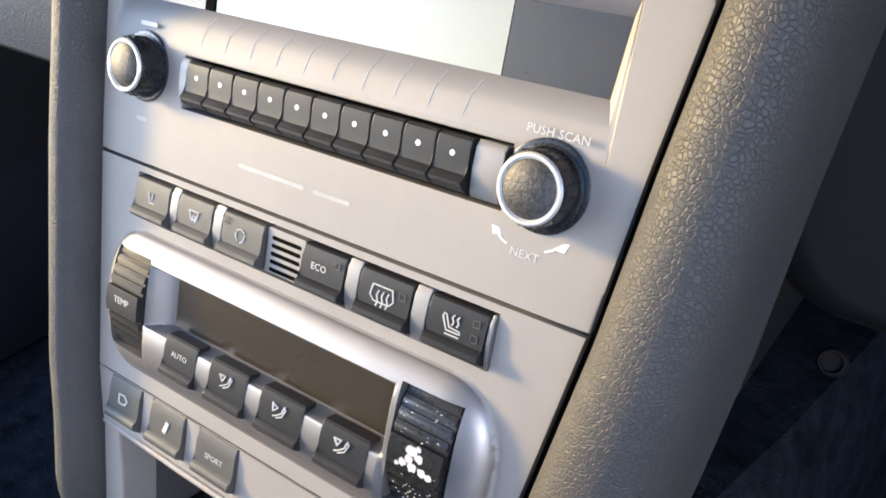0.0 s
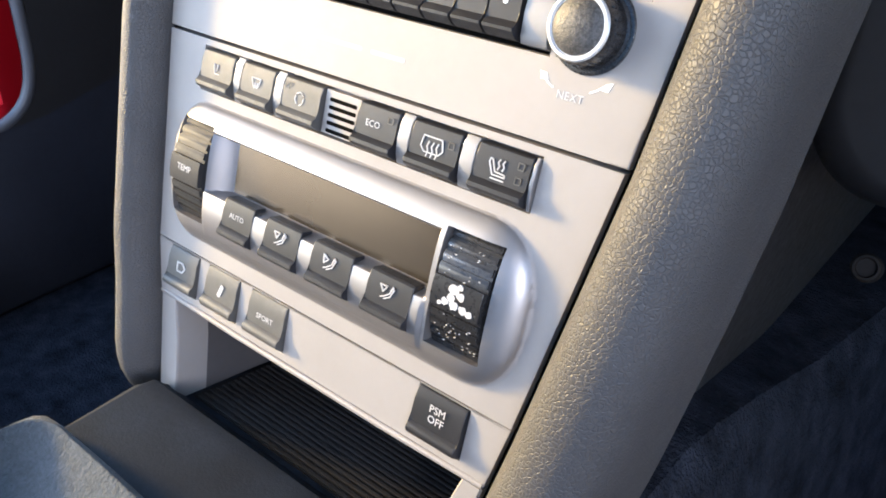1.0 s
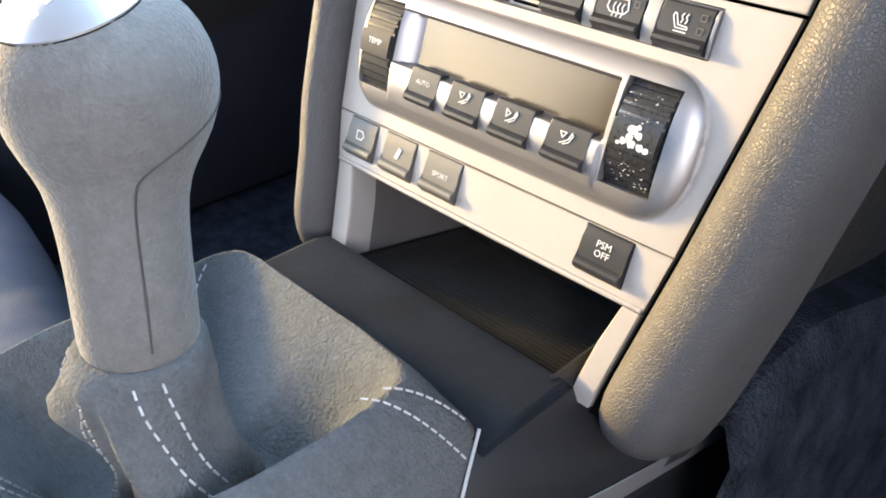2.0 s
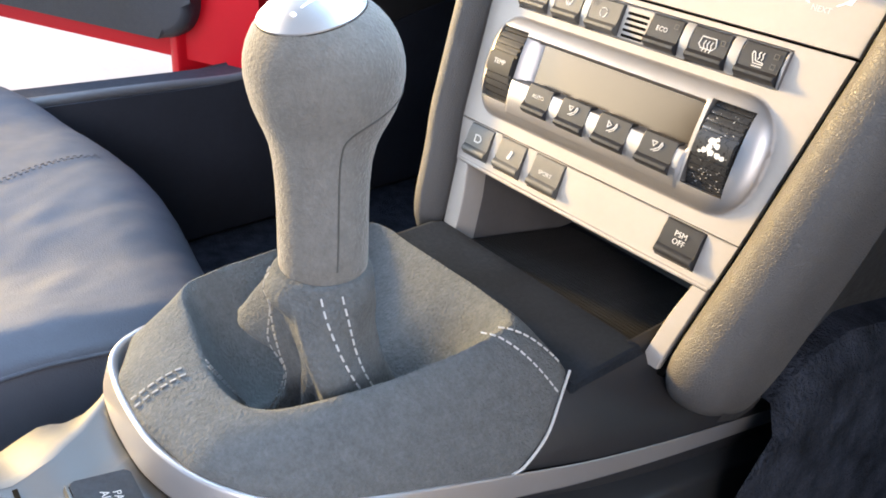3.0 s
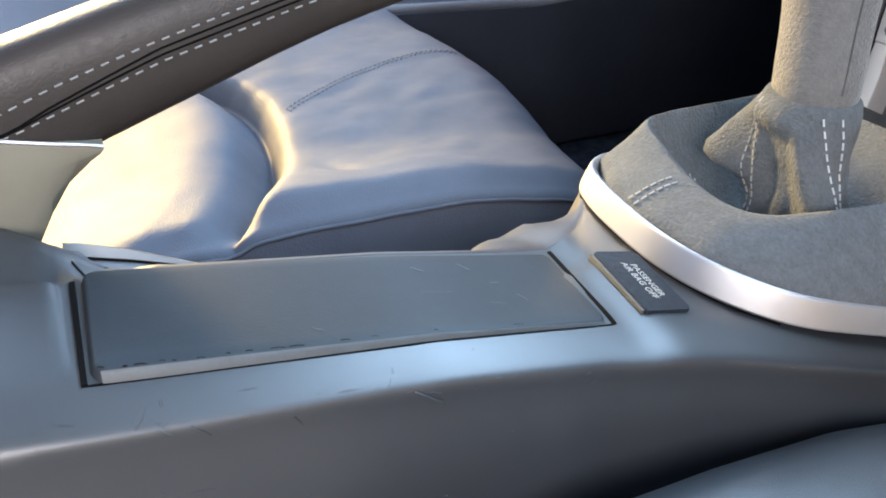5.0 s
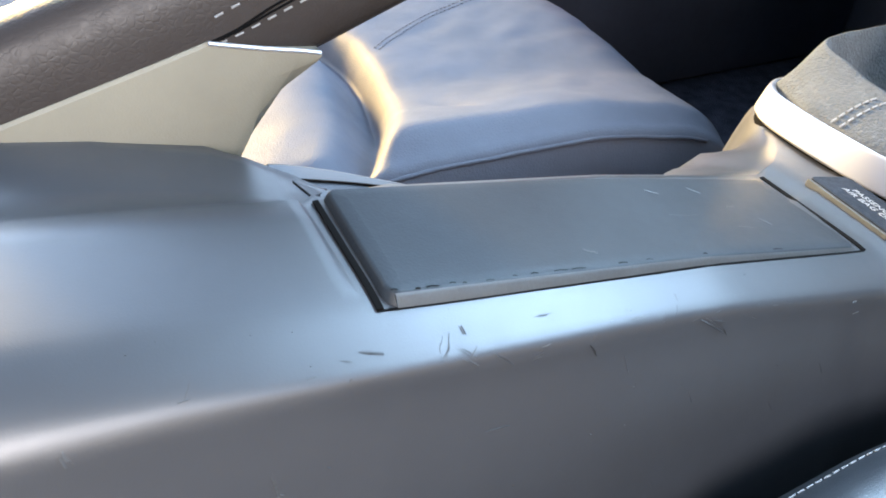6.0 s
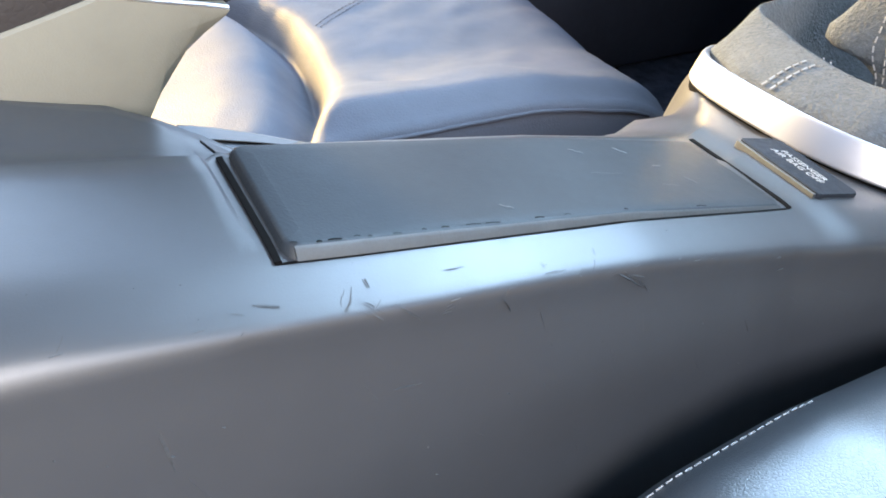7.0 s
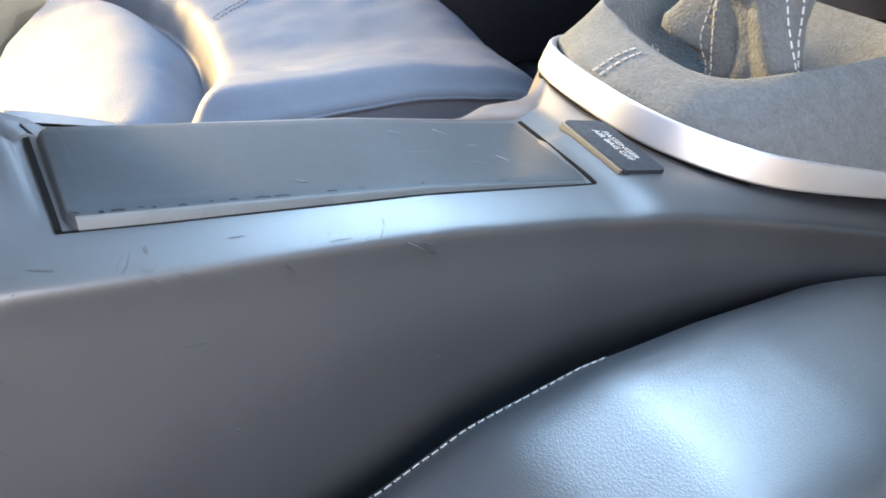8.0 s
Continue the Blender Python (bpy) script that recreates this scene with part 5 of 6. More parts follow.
for a, b, s, thread in (((0.0425, -0.1220), (0.0620, -0.0985), 0.0, THREAD), ((0.0410, -0.1310), (0.0700, -0.1060), 0.0, THREAD), ((-0.0160, -0.2590), (-0.0140, -0.2365), 0.0024, THREAD_MID), ((-0.0160, -0.2590), (-0.0140, -0.2365), -0.0024, THREAD_MID)):
    part("stitching", stitches(seam(a, b, s), 0.0026, 0.0013, 0.00042), thread, boot, "pale thread")
part("piping", tube(smooth_path([(0.0790, -0.1400, 0.3080), (0.0802, -0.1330, 0.3112), (0.0780, -0.1195, 0.3190), (0.0720, -0.1070, 0.3285), (0.0665, -0.0965, 0.3355)], 24), 0.0007, 6), THREAD, boot, "thin pale piping")
# seams that run down the gathered boot from the sleeve


def ridge_seam(side):
    """Down the outer face of the ridge, turning towards the front."""
    pts = []
    for k in range(16):
        d = 0.0016 + 0.050 * k / 15
        pts.append(neck_point(-0.43 + 0.74 * (k / 15) ** 1.2 + side / along([(0, 0.0200), (0.05, 0.030)], d), SLEEVE_END - d, 0.0004))
    return smooth_path(pts, 40)


def flap_seam(side):
    """Down beside the flap, over the sunken floor and up to the rim."""
    pts = [neck_point(-2.14 - 0.05 * k / 8 + side / 0.0215, SLEEVE_END - 0.0016 - 0.055 * k / 8, 0.0004) for k in range(9)]
    for k in range(9):
        q = 0.13 + 0.87 * k / 8
        pts.append(bowl_point(-2.15 + 0.41 * q + side / (0.022 + 0.036 * q), q, 0.0008))
    return smooth_path(pts, 70)


for s in (0.0042, -0.0042):
    part("stitching", stitches(ridge_seam(s), 0.0030, 0.0020, 0.00044), THREAD, boot, "pale thread")
for s in (0.0024, -0.0024):
    part("stitching", stitches(flap_seam(s), 0.0026, 0.0016, 0.00038), THREAD_MID, boot, "pale thread")

# two rows that run down the inner wall beside the front corner
for a0, a1, q1 in ((2.56, 2.70, 0.66), (2.47, 2.63, 0.56)):
    wall = [bowl_point(a0 + (a1 - a0) * k / 10, 0.985 + (q1 - 0.985) * k / 10, 0.0008) for k in range(11)]
    part("stitching", stitches(smooth_path(wall, 30), 0.0030, 0.0018, 0.00040), THREAD, boot, "pale thread")

AX0, AX1 = Vector((LX, LY, 0.3825)), Vector((LX - 0.0220, LY + 0.0130, 0.4555))
AX = (AX1 - AX0).normalized()
SX = AX.orthogonal().normalized()
SX = (Vector((0.55, -0.45, 0)) - AX * AX.dot(Vector((0.55, -0.45, 0)))).normalized()
SY = AX.cross(SX)
LM = Matrix.Translation(AX0) @ Matrix((SX, SY, AX)).transposed().to_4x4() @ MM


HEAD_R, HEAD_Z = 31.2, 78.0
GRIP_PROFILE = [(15.2, -9.0), (16.0, -6.0), (16.8, -3.0), (17.6, 0.0), (18.0, 3), (18.2, 12), (18.3, 24), (18.7, 34), (19.6, 43), (21.0, 49), (22.9, 53.5), (25.4, 58), (27.8, 63), (29.8, 69), (31.0, 75), (31.2, 79), (30.9, 83), (29.7, 88), (27.5, 93), (24.6, 97.3), (20.8, 101.2), (16, 104.8), (10, 107.6), (4, 109.0), (0.01, 109.2)]


def head_shift(z):
    """The head sits a little off the sleeve's axis."""
    return 1.3 * step(38, 72, z)


def grip_mesh():
    n = 56
    rings = []
    for r, z in GRIP_PROFILE:
        rings.append([(r * math.cos(2 * math.pi * k / n), r * math.sin(2 * math.pi * k / n) + head_shift(z), z) for k in range(n)])
    return loft(rings)


grip = part("knob", grip_mesh(), GRIP, lever, "smooth grey leather knob and sleeve", m=LM, angle=60)
# the cap lies on the head's crown, turned towards the rear
CAP_Z = Vector((0.0, -0.255, 0.967)).normalized()
CAP_X = Vector((1, 0, 0))
CAP_Y = CAP_Z.cross(CAP_X)
CM = Matrix.Translation(LM @ Vector((0, head_shift(HEAD_Z), HEAD_Z))) @ Matrix((CAP_X, CAP_Y, CAP_Z)).transposed().to_4x4() @ MM


def on_cap(x, y, lift=0.0):
    r = HEAD_R + 0.55 + lift
    return (x, y, math.sqrt(max(0.0, r * r - x * x - y * y)))


def cap_mesh():
    wide = radians(40.5)
    rim = [((HEAD_R - 1.0) * math.sin(wide + 0.015), (HEAD_R - 1.0) * math.cos(wide + 0.015)), ((HEAD_R + 0.15) * math.sin(wide + 0.012), (HEAD_R + 0.15) * math.cos(wide + 0.012))]
    dome = [((HEAD_R + 0.55) * math.sin(wide * k), (HEAD_R + 0.55) * math.cos(wide * k)) for k in (1.0, 0.97, 0.85, 0.7, 0.55, 0.4, 0.25, 0.1, 0.001)]
    return revolve(rim + dome, 48)


cap = part("cap", cap_mesh(), TRIM, lever, "satin silver cap with the shift pattern", m=CM)
part("cap_gap", revolve([((HEAD_R + 0.1) * math.sin(radians(a)), (HEAD_R + 0.1) * math.cos(radians(a))) for a in (39.0, 41.9, 42.0)], 48), GAP, cap, "", m=CM)


def pattern_line(a, b):
    return tube([on_cap(a[0] + (b[0] - a[0]) * k / 8, a[1] + (b[1] - a[1]) * k / 8) for k in range(9)], 0.75, 6, 0.3)


for a, b in (((-8, -8), (-8, 8)), ((0, -8), (0, 8)), ((8, -8), (8, 8)), ((-8, 0), (8, 0)), ((-14, 0), (-8, 0))):
    part("shift_line", pattern_line(a, b), INK, cap, "white line of the shift pattern", m=CM)
for x, y in ((-8, -11.5), (0, -11.5), (8, -11.5), (-8, 11.5), (0, 11.5), (8, 11.5)):
    part("shift_digit", tube([on_cap(x - 1.0, y), on_cap(x + 1.0, y)], 1.2, 6, 0.25), INK, cap, "white bar on the shift pattern", m=CM)


def knob_seam():
    pts = []
    for z, a in ((1, 0.42), (14, 0.44), (28, 0.45), (40, 0.46), (46, 0.47), (50, 0.50), (53, 0.60), (56.5, 0.80), (60, 1.02), (64, 1.26), (68, 1.50), (72, 1.74), (75, 1.98)):
        r = along([(q, p) for p, q in GRIP_PROFILE], z) + 0.02
        pts.append((r * math.cos(a), r * math.sin(a) + head_shift(z), z))
    return tube(smooth_path(pts, 60), 0.42, 6)


part("seam", knob_seam(), THREAD_DARK, grip, "", m=LM)

# ---- handbrake ----
brake = thing("handbrake", (-0.062, -0.55, 0.33), "black leather handbrake lever with stitched seam and silver button", "handbrake")
BX = -0.062
HB = [(-0.3230, 0.4400), (-0.345, 0.4395), (-0.375, 0.4325), (-0.41, 0.4230), (-0.45, 0.4120), (-0.49, 0.4000), (-0.53, 0.3880), (-0.58, 0.3720)]


def grip_section(y, z, hw, up, down):
    n = 26
    out = []
    for k in range(n):
        a = 2 * math.pi * k / n
        c, s = math.cos(a), math.sin(a)
        x = hw * math.copysign(abs(c) ** 0.72, c)
        h = (up if s > 0 else down) * math.copysign(abs(s) ** 0.78, s)
        out.append(Vector((BX + x, y, z + h)))
    return out


def brake_grip():
    rings = []
    path = smooth_path([(0, y, z) for y, z in HB], 34)
    for i, p in enumerate(path):
        k = i / 34
        sc = 0.72 if i == 0 else 0.92 if i == 1 else 1.0
        up = along([(0, 0.0155), (0.10, 0.0185), (0.4, 0.0185), (1, 0.0195)], k) * sc
        dn = along([(0, 0.0125), (0.10, 0.0165), (0.3, 0.0175), (0.4, 0.0194), (0.5, 0.0226), (0.6, 0.0256), (0.72, 0.0270), (1, 0.0285)], k) * sc
        rings.append(grip_section(p.y, p.z, 0.0145 * sc, up, dn))
    return loft(rings)


hb = part("grip", brake_grip(), HANDLE, brake, "black leather grip with a stitched seam", angle=60)
BM = Matrix.Translation((BX, -0.3250, 0.4435)) @ Matrix.Rotation(radians(-79), 4, "X") @ MM
part("button", revolve([(9.0, -6), (9.2, 0), (9.2, 8.0), (8.6, 9.6), (7.0, 10.4), (0.01, 10.8)], 32), CHROME, brake, "silver release button", m=BM)


def brake_seam(heights):
    """Along the grip's side at heights over its middle, which fall towards the root."""
    pts = []
    for p in smooth_path([(0, y, z) for y, z in HB], 60)[2:]:
        if p.y < -0.497:
            break
        dz = along(heights, p.y)
        pts.append(Vector((BX + 0.01478 * (1 - 0.35 * (dz / 0.02) ** 2), p.y, p.z + dz)))
    return pts


UPPER_ROW = [(-0.500, 0.0004), (-0.475, 0.0032), (-0.440, 0.0048), (-0.400, 0.0056), (-0.32, 0.0060)]
LOWER_ROW = [(-0.488, -0.0068), (-0.477, -0.0058), (-0.440, -0.0022), (-0.400, -0.0014), (-0.32, -0.0012)]
for row in (UPPER_ROW, LOWER_ROW):
    part("stitching", stitches(brake_seam(row), 0.0026, 0.0026, 0.00036), THREAD_GREY, hb, "pale thread")
for off in (0.0014, 0.0036):
    part("seam", tube(brake_seam([(y, z + off * step(-0.50, -0.46, y) + 0.0008) for y, z in LOWER_ROW]), 0.00036, 6), GAP, hb)


def brake_base():
    # the plastic root of the lever, under the leather
    rows = []
    top = [(-0.4625, 0.3858), (-0.4700, 0.3875), (-0.4790, 0.3892), (-0.4900, 0.3918), (-0.4955, 0.3932), (-0.5120, 0.3885), (-0.56, 0.3755), (-0.60, 0.3620)]
    low = [(-0.4670, 0.3780), (-0.4755, 0.3690), (-0.4830, 0.3580), (-0.4930, 0.3400), (-0.5050, 0.3340), (-0.5250, 0.3260), (-0.56, 0.3200), (-0.60, 0.3200)]
    for (ty, tz), (ly, lz) in zip(top, low):
        rows.append([(BX - 0.012, ty, tz), (BX + 0.0148, ty, tz + 0.0005), (BX + 0.0158, ty, tz - 0.0004), (BX + 0.0150, ty * 0.7 + ly * 0.3, tz * 0.7 + lz * 0.3), (BX + 0.0105, ty * 0.3 + ly * 0.7, tz * 0.3 + lz * 0.7), (BX + 0.0045, ly, lz), (BX - 0.012, ly, lz)])
    return loft(rows)


part("lever_root", brake_base(), OLIVE, brake, "olive-grey plastic lever root")
part("chrome_line", tube(smooth_path([(BX + 0.0154, -0.4627, 0.3862), (BX + 0.0156, -0.470, 0.3880), (BX + 0.0156, -0.479, 0.3898), (BX + 0.0156, -0.490, 0.3923), (BX + 0.0156, -0.4955, 0.3936)], 24), 0.0007, 6), TRIM, brake, "thin bright line")

# ---- pocket between lid and handbrake ----
LEDGE = [(-0.482, -0.0475), (-0.475, -0.0462), (-0.461, -0.0400), (-0.450, -0.0335), (-0.439, -0.0270), (-0.425, -0.0205), (-0.405, -0.0150), (-0.36, -0.0125)]


def pocket_tray():
    # a narrow ledge that tapers forward along the lid
    rows = []
    for y in np.linspace(-0.482, -0.37, 24):
        x, z = along(LEDGE, y), shoulder_z(y) - 0.0050
        rows.append([(-0.009, y, z - 0.0010), (x * 0.5 - 0.0045, y, z - 0.0005), (x + 0.0028, y, z), (x + 0.0008, y, z - 0.0006), (x, y, z - 0.0022), (x - 0.0035, y, z - 0.030), (-0.009, y, z - 0.030)])
    return loft(rows)


part("side_ledge", pocket_tray(), CONSOLE, console, "narrow black ledge beside the lid", angle=50)
part("ledge_gap", tube(smooth_path([(x * 0.62 - 0.0055, y, shoulder_z(y) - 0.0052) for y, x in LEDGE[1:-1]], 30), 0.0006, 6), GAP, console, "thin dark joint along the ledge")
NOSE = [(-0.0385, -0.4800), (-0.0385, -0.4768), (-0.0310, -0.4716), (-0.0262, -0.4694), (-0.0228, -0.4722), (-0.0180, -0.4768), (-0.0255, -0.4797)]
mid = Vector((-0.0285, -0.4755))


def on_hump(outline, z0, z1, bev=0.0):
    bm = plate(outline, z0, z1, bev, 3)
    for v in bm.verts:
        v.co.z += console_top(v.co.x, v.co.y)
    return bm


part("slot", on_hump([(mid.x + (x - mid.x) * 1.07, mid.y + (y - mid.y) * 1.09) for x, y in NOSE], -0.006, 0.0003), GAP, console, "dark gap round the cover")
part("cover", on_hump(NOSE, -0.006, 0.0007, 0.0004), CONSOLE, console, "small almond-shaped black cover")

# ---- seats ----
seat_l = thing("passenger_seat", (-0.42, -0.40, 0.0), "leather car seat with rounded insert, lightly creased, sky sheen in its blue-black colour", "car seat", "front seats")


def arc_front(x):
    """How far forward the insert of the cushion reaches."""
    return along([(-0.70, -0.62), (-0.56, -0.50), (-0.50, -0.408), (-0.475, -0.380), (-0.455, -0.362), (-0.43, -0.3450), (-0.405, -0.3365), (-0.38, -0.3330), (-0.355, -0.3335), (-0.33, -0.3365), (-0.30, -0.3425), (-0.27, -0.3505), (-0.24, -0.3620), (-0.21, -0.3760), (-0.18, -0.3920), (-0.14, -0.416)], x)


def lip_front(x):
    """Where the cushion rolls over at its front."""
    return along([(-0.72, -0.150), (-0.62, -0.118), (-0.56, -0.108), (-0.50, -0.1015), (-0.45, -0.1000), (-0.40, -0.1020), (-0.35, -0.1090), (-0.31, -0.1170), (-0.27, -0.1260), (-0.23, -0.1350), (-0.20, -0.1410), (-0.16, -0.1520)], x)


def cushion_z(x, y):
    across = (x + 0.425) / 0.262
    edge = step(0.50, 1.0, abs(across)) * (1 - 0.55 * step(-0.27, -0.16, y)) * (1 - 0.6 * step(0.0, 0.05, arc_front(x) - y))
    z = 0.2330 + 0.030 * edge
    d = arc_front(x) - y
    full = 1 - 0.75 * step(0.90, 1.0, abs(across))
    if d < 0:
        f = -d
        z += full * (0.0165 - 0.0265 * math.exp(-(f / 0.0070) ** 1.4) - 0.030 * max(0.0, f - 0.03))
        roll = (y - (lip_front(x) - 0.046)) / 0.062
        if roll > 0:
            z -= 0.040 * (1 - math.sqrt(max(0.0, 1 - min(1.0, roll) ** 2)))
    else:
        z += 0.012 * step(-0.15, 0.62, across) * step(0.0, 0.06, d) + 0.0014 * noise.noise(Vector((x * 17 + 4, y * 21, 5.0))) * step(0.0, 0.03, d)
        z += full * (0.0150 - 0.026 * math.exp(-(d / 0.019) ** 1.7) - 0.19 * max(0.0, min(0.2, d) - 0.03))
    z += 0.0016 * noise.noise(Vector((x * 14, y * 14, 0.0))) + 0.0009 * noise.noise(Vector((x * 35, y * 35, 3.0)))
    z += 0.0007 * noise.noise(Vector((x * 60 + y * 30, y * 22 - x * 12, 9.0))) * step(-0.36, -0.30, y)
    z -= 0.0034 * math.exp(-((x + 0.228) / 0.013) ** 2 - ((y + 0.317 - 0.5 * (x + 0.228)) / 0.0065) ** 2)
    return z


def cushion_l():
    nx, rear, front = 120, 46, 84
    rows = []
    for j in range(rear + front + 1):
        row = []
        for i in range(nx + 1):
            x = -0.425 + 0.262 * (-1 + 2 * i / nx)
            arc, end = arc_front(x), lip_front(x) + 0.016
            if j <= rear:
                y = arc + (-0.68 - arc) * (1 - j / rear) ** 1.8
            else:
                y = arc + (end - arc) * ((j - rear) / front) ** 1.15
            row.append(Vector((x, y, cushion_z(x, y))))
        e0, e1 = row[0], row[-1]
        fall = max(0.0, (j - rear - front + 14) / 14)
        row = [e0 + Vector((0.005, 0, -0.15)), e0 + Vector((-0.008, 0, -0.06)), e0 + Vector((-0.007, 0, -0.014)), *row, e1 + Vector((0.003, 0, -0.003)), e1 + Vector((0.006, 0, -0.010)), e1 + Vector((0.018, 0, -0.045)), e1 + Vector((0.034, 0, -0.10)), e1 + Vector((0.040, 0, -0.17))]
        rows.append(row)
    last = rows[-1]
    rows.append([Vector((p.x, p.y + 0.001, max(0.04, p.z - 0.03))) for p in last])
    rows.append([Vector((p.x, p.y - 0.006, max(0.035, p.z - 0.09))) for p in last])
    rows.append([Vector((p.x, p.y - 0.02, 0.03)) for p in last])
    return loft(rows, closed=False)


cl = part("cushion", cushion_l(), SEAT, seat_l, "leather cushion with stitched panels, sky sheen in its colour", angle=80)
part("piping", tube([(-0.163 + 0.004, y, cushion_z(-0.163, y) - 0.004) for y in np.linspace(-0.62, -0.17, 60)], 0.0013, 8), SEAT, cl, "raised piped edge")


def seat_seam(off):
    pts = []
    for p in smooth_path([(-0.352, -0.316, 0), (-0.396, -0.262, 0), (-0.428, -0.209, 0), (-0.450, -0.153, 0), (-0.455, -0.115, 0)], 60):
        x, y = p.x + off, p.y + 0.4 * off
        pts.append((x, y, cushion_z(x, y) + 0.0006))
    return pts


for off in (-0.0022, 0.0022):
    part("stitching", stitches(seat_seam(off), 0.0030, 0.0030, 0.00036), SEAT, cl, "dark thread")
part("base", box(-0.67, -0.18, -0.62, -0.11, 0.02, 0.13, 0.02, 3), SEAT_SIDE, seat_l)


def backrest(x0, x1):
    cx, hw = (x0 + x1) / 2, (x1 - x0) / 2
    rows = []
    for k in range(22):
        t = k / 21
        z = 0.14 + 0.62 * t
        y = -0.760 - 0.34 * t
        w = hw * (1 - 0.25 * t * t)
        ring = []
        for i in range(28):
            a = 2 * math.pi * i / 28
            c, s = math.cos(a), math.sin(a)
            xx = cx + w * math.copysign(abs(c) ** 0.5, c)
            dy = 0.055 * math.copysign(abs(s) ** 0.6, s) + (0.045 * step(0.5, 0.95, abs(c)) if s > 0 else 0)
            ring.append(Vector((xx, y + dy, z)))
        rows.append(ring)
    return loft(rows)


part("backrest", backrest(-0.60, -0.19), SEAT, seat_l, "leather backrest, sky sheen in its colour", angle=60)

seat_r = thing("driver_seat", (0.34, -0.40, 0.0), "black leather car seat with pale stitched edge beside the console", "car seat", "front seats")
DS = [(-0.66, 0.285), (-0.50, 0.264), (-0.45, 0.271), (-0.42, 0.278), (-0.39, 0.2900), (-0.346, 0.2958), (-0.29, 0.2938), (-0.227, 0.287), (-0.19, 0.277), (-0.147, 0.262), (-0.10, 0.235), (-0.04, 0.192), (0.0, 0.15)]


def dseat_edge(y):
    return along(DS, y)


def cushion_r():
    rows = []
    for y in np.linspace(-0.66, 0.0, 90):
        z = dseat_edge(y)
        row = []
        for a, dz in ((0.088, -0.13), (0.086, -0.05), (0.0865, -0.012), (0.0880, -0.003), (0.0905, 0.0), (0.094, 0.0035), (0.099, 0.0075), (0.105, 0.0105), (0.113, 0.0122), (0.122, 0.0130), (0.132, 0.0128), (0.145, 0.0116), (0.157, 0.0098), (0.166, 0.0070), (0.171, 0.0030), (0.174, -0.0015), (0.178, 0.0), (0.186, 0.0015), (0.22, -0.018), (0.26, -0.020), (0.32, -0.014), (0.40, -0.016), (0.48, -0.010), (0.54, 0.01), (0.59, 0.02), (0.605, 0.0), (0.61, -0.13)):
            f = step(-0.14, 0.0, y)
            row.append(Vector((a, y, z + dz * (1 - 0.4 * f) + 0.0012 * noise.noise(Vector((a * 16, y * 16, 5.0))))))
        rows.append(row)
    last = rows[-1]
    rows.append([Vector((p.x, p.y + 0.02, max(0.03, p.z - 0.05))) for p in last])
    rows.append([Vector((p.x, p.y + 0.02, 0.03)) for p in last])
    return loft(rows, closed=False)


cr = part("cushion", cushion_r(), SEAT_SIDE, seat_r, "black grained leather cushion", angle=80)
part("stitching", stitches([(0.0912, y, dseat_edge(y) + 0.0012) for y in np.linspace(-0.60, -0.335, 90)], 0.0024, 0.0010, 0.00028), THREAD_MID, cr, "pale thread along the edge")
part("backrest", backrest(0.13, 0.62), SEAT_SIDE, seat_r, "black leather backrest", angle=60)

# ---- open passenger door ----
door = thing("door_1", (-0.705, 0.15, 0.18), "open red car door with a black inner trim panel", "car door", "", "structure")
DD = Vector((-0.89, -0.455, 0)).normalized()
DN = Vector((DD.y, -DD.x, 0))
if DN.y > 0:
    DN = -DN
DMX = Matrix.Translation((-0.705, 0.150, 0.182)) @ Matrix((DD, Vector((0, 0, 1)), DN)).transposed().to_4x4()
part("shell", plate(rounded(-0.035, 1.05, 0.018, 0.62, 0.03), -0.09, 0.0, 0.012, 3), RED, door, "glossy red painted shell", m=DMX)
part("inner_panel", plate(rounded(0.050, 1.0, 0.045, 0.60, 0.055, 8), -0.01, 0.022, 0.014, 3), DASH, door, "black moulded inner panel", m=DMX)

# ---- dashboard ----
dash = thing("dashboard", (0.0, 0.30, 0.60), "dark moulded dashboard over the footwells", "dashboard")


def dash_lower(x0, x1):
    prof = [(0.06, 0.66), (0.035, 0.60), (0.04, 0.53), (0.075, 0.455), (0.12, 0.425), (0.60, 0.42), (0.60, 0.70), (0.10, 0.70)]
    return extruded(prof, x0, x1, 0.012, 3)


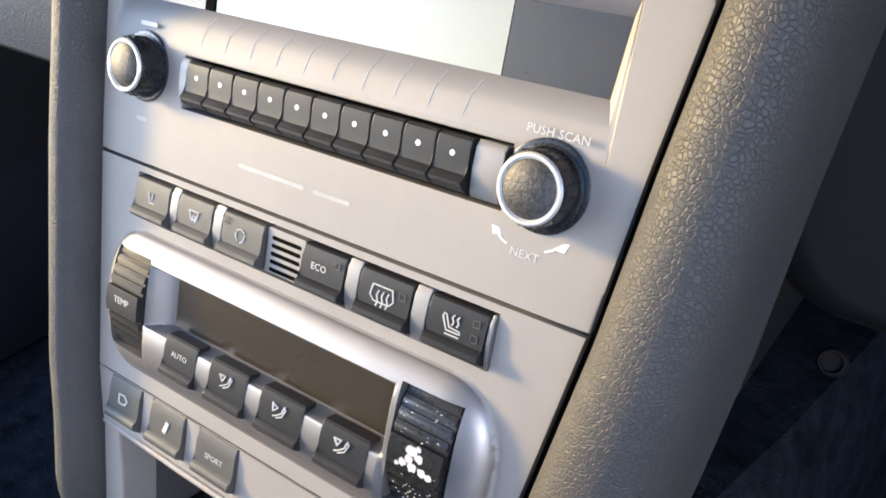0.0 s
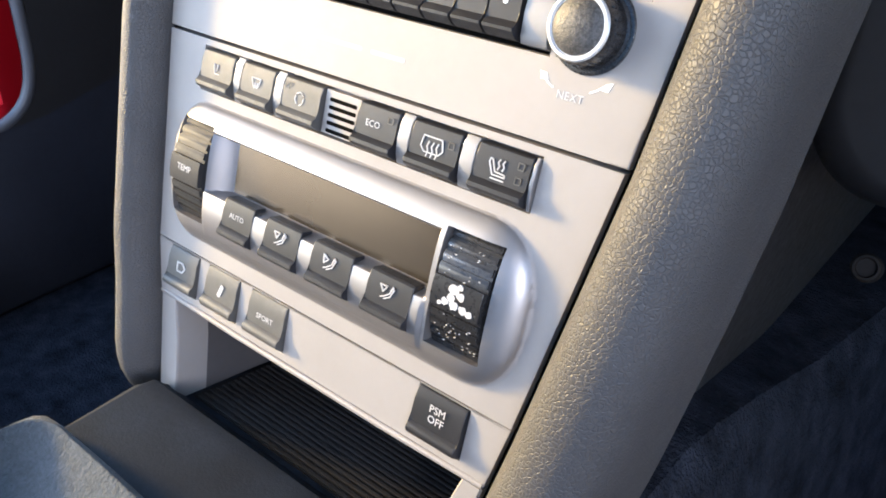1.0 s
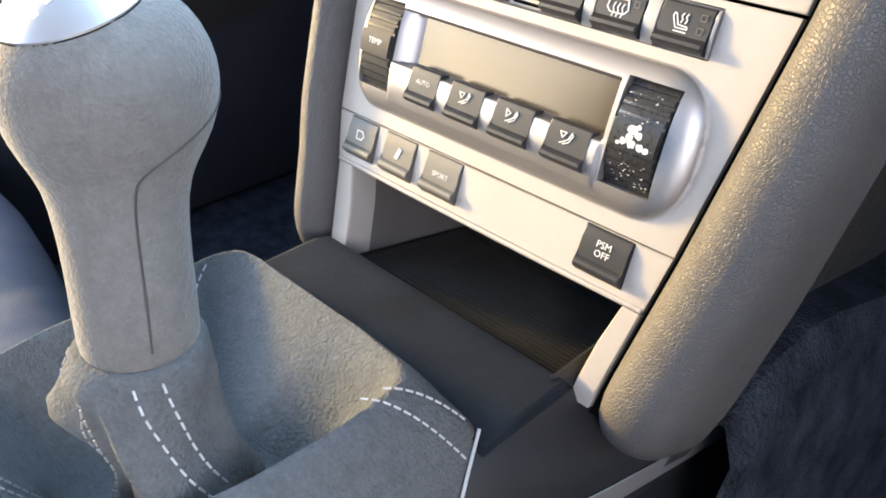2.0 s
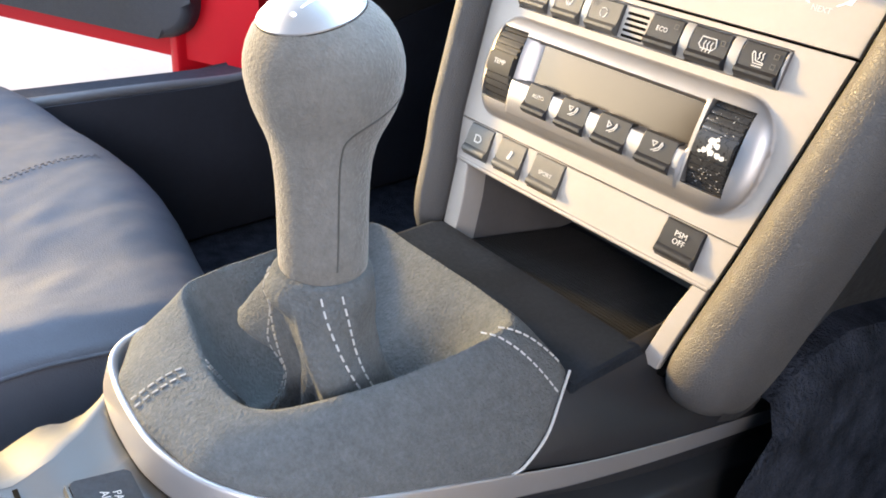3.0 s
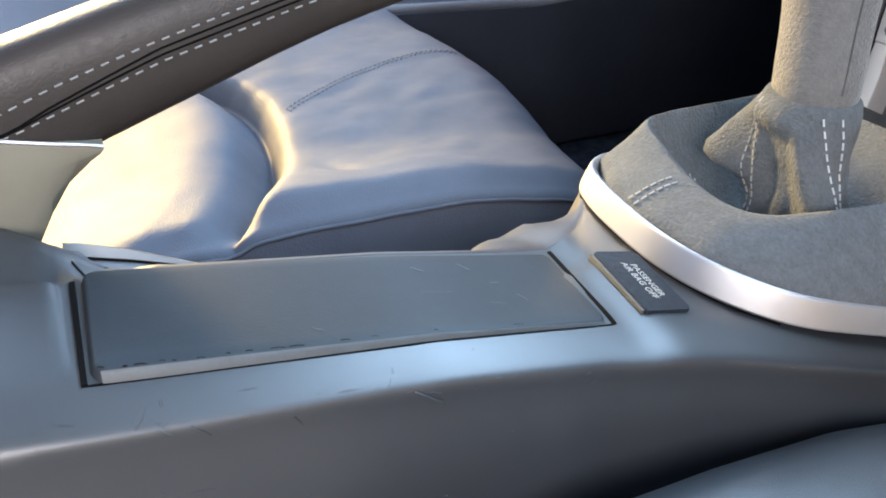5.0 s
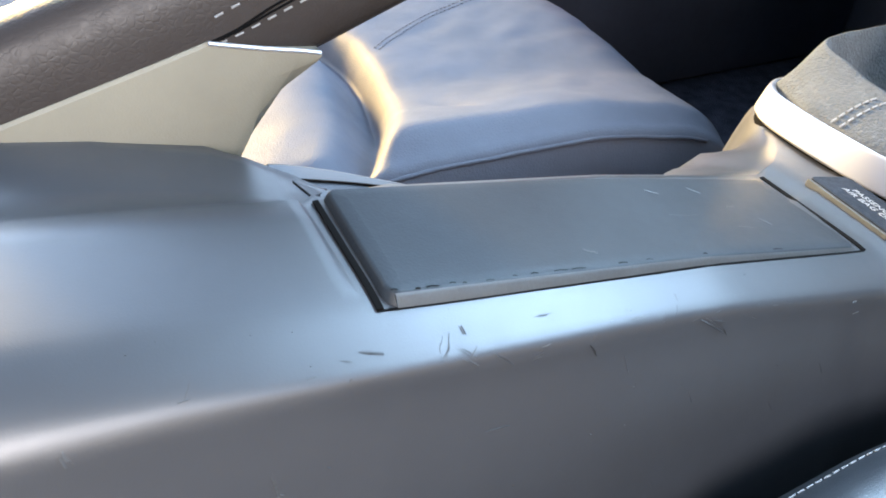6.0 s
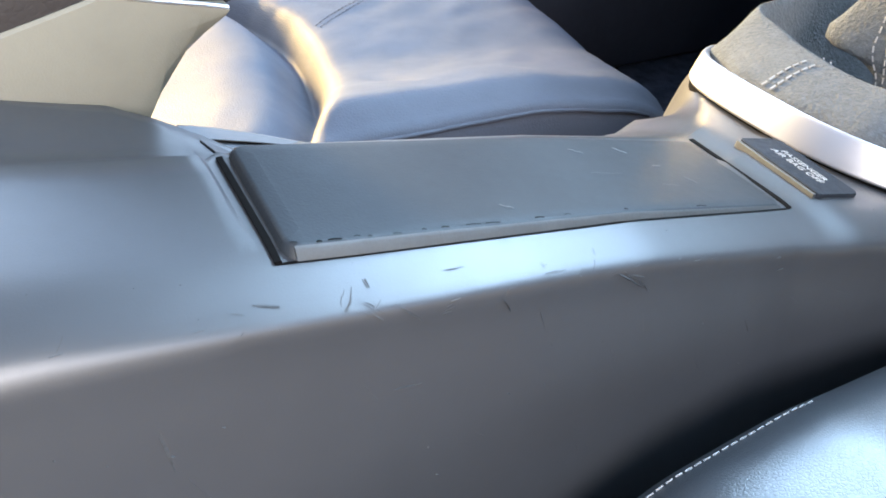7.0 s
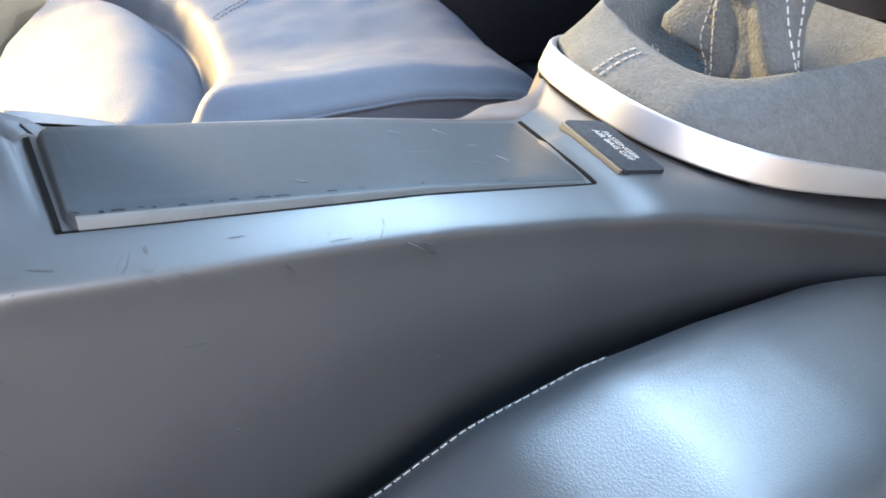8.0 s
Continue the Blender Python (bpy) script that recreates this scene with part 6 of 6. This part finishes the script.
def column_shroud():
    # the rounded black panel under the steering column
    rings = []
    for y, k in ((0.100, 0.012), (0.102, 0.006), (0.108, 0.001), (0.118, -0.002), (0.20, -0.004), (0.60, -0.004)):
        ring = []
        for x, z in rounded(0.121 + k, 0.66, 0.434 + k, 0.70, 0.030, 8):
            ring.append((x, y, z))
        rings.append(ring)
    return loft(rings)


part("glovebox_face", dash_lower(-0.66, -0.135), DASH_LIGHT, dash, "pale glovebox front")
part("column_panel", column_shroud(), FOOTWELL, dash, "black panel under the steering column")
part("upper_pad", box(-0.66, 0.66, 0.02, 0.60, 0.64, 0.72, 0.03, 3), DASH, dash)
# Two unseen blocks, added to keep windscreen light off radio and right pad.
part("centre_light_block", box(-0.125, 0.125, -0.035, 0.06, 0.605, 0.650, 0.012, 3), DASH, dash)
part("driver_light_block", box(0.135, 0.60, -0.07, 0.06, 0.605, 0.70, 0.02, 3), DASH, dash)
part("bolt", revolve([(0.0065, 0), (0.0065, 0.004), (0.0055, 0.006), (0.0045, 0.0062), (0.0040, 0.004), (0.001, 0.004)], 20), RUBBER, dash, "dark bolt head", Matrix.Translation((0.150, 0.160, 0.382)) @ Matrix.Rotation(radians(62), 4, "X"))
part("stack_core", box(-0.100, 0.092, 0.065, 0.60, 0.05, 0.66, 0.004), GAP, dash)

# ---- footwell carpets ----
def tunnel_carpet(side):
    rows = []
    for y in np.linspace(-0.038, 0.62, 20):
        k = step(-0.038, 0.62, y)
        zt = along([(-0.06, 0.284), (-0.02, 0.312), (0.02, 0.318), (0.05, 0.314), (0.20, 0.275), (0.62, 0.24)], y)
        x = side * (0.1200 + 0.060 * k)
        j = 0.043 * (1 - k)
        rows.append([Vector((side * 0.09, y + j, zt + 0.003)), Vector((x - side * 0.004, y + j, zt + 0.002)), Vector((x + side * 0.004, y + j * 0.9, zt - 0.012)), Vector((x + side * 0.008, y + j * 0.2, zt - 0.03)), Vector((x + side * 0.03, y, 0.10)), Vector((x + side * 0.05, y, 0.0))])
    return loft(rows, closed=False)


settle("trim_carpet_right", tunnel_carpet(1), CARPET, "dark carpet on the tunnel side of the driver footwell", "carpet")
settle("trim_carpet_left", tunnel_carpet(-1), CARPET, "dark carpet on the tunnel side of the passenger footwell", "carpet")
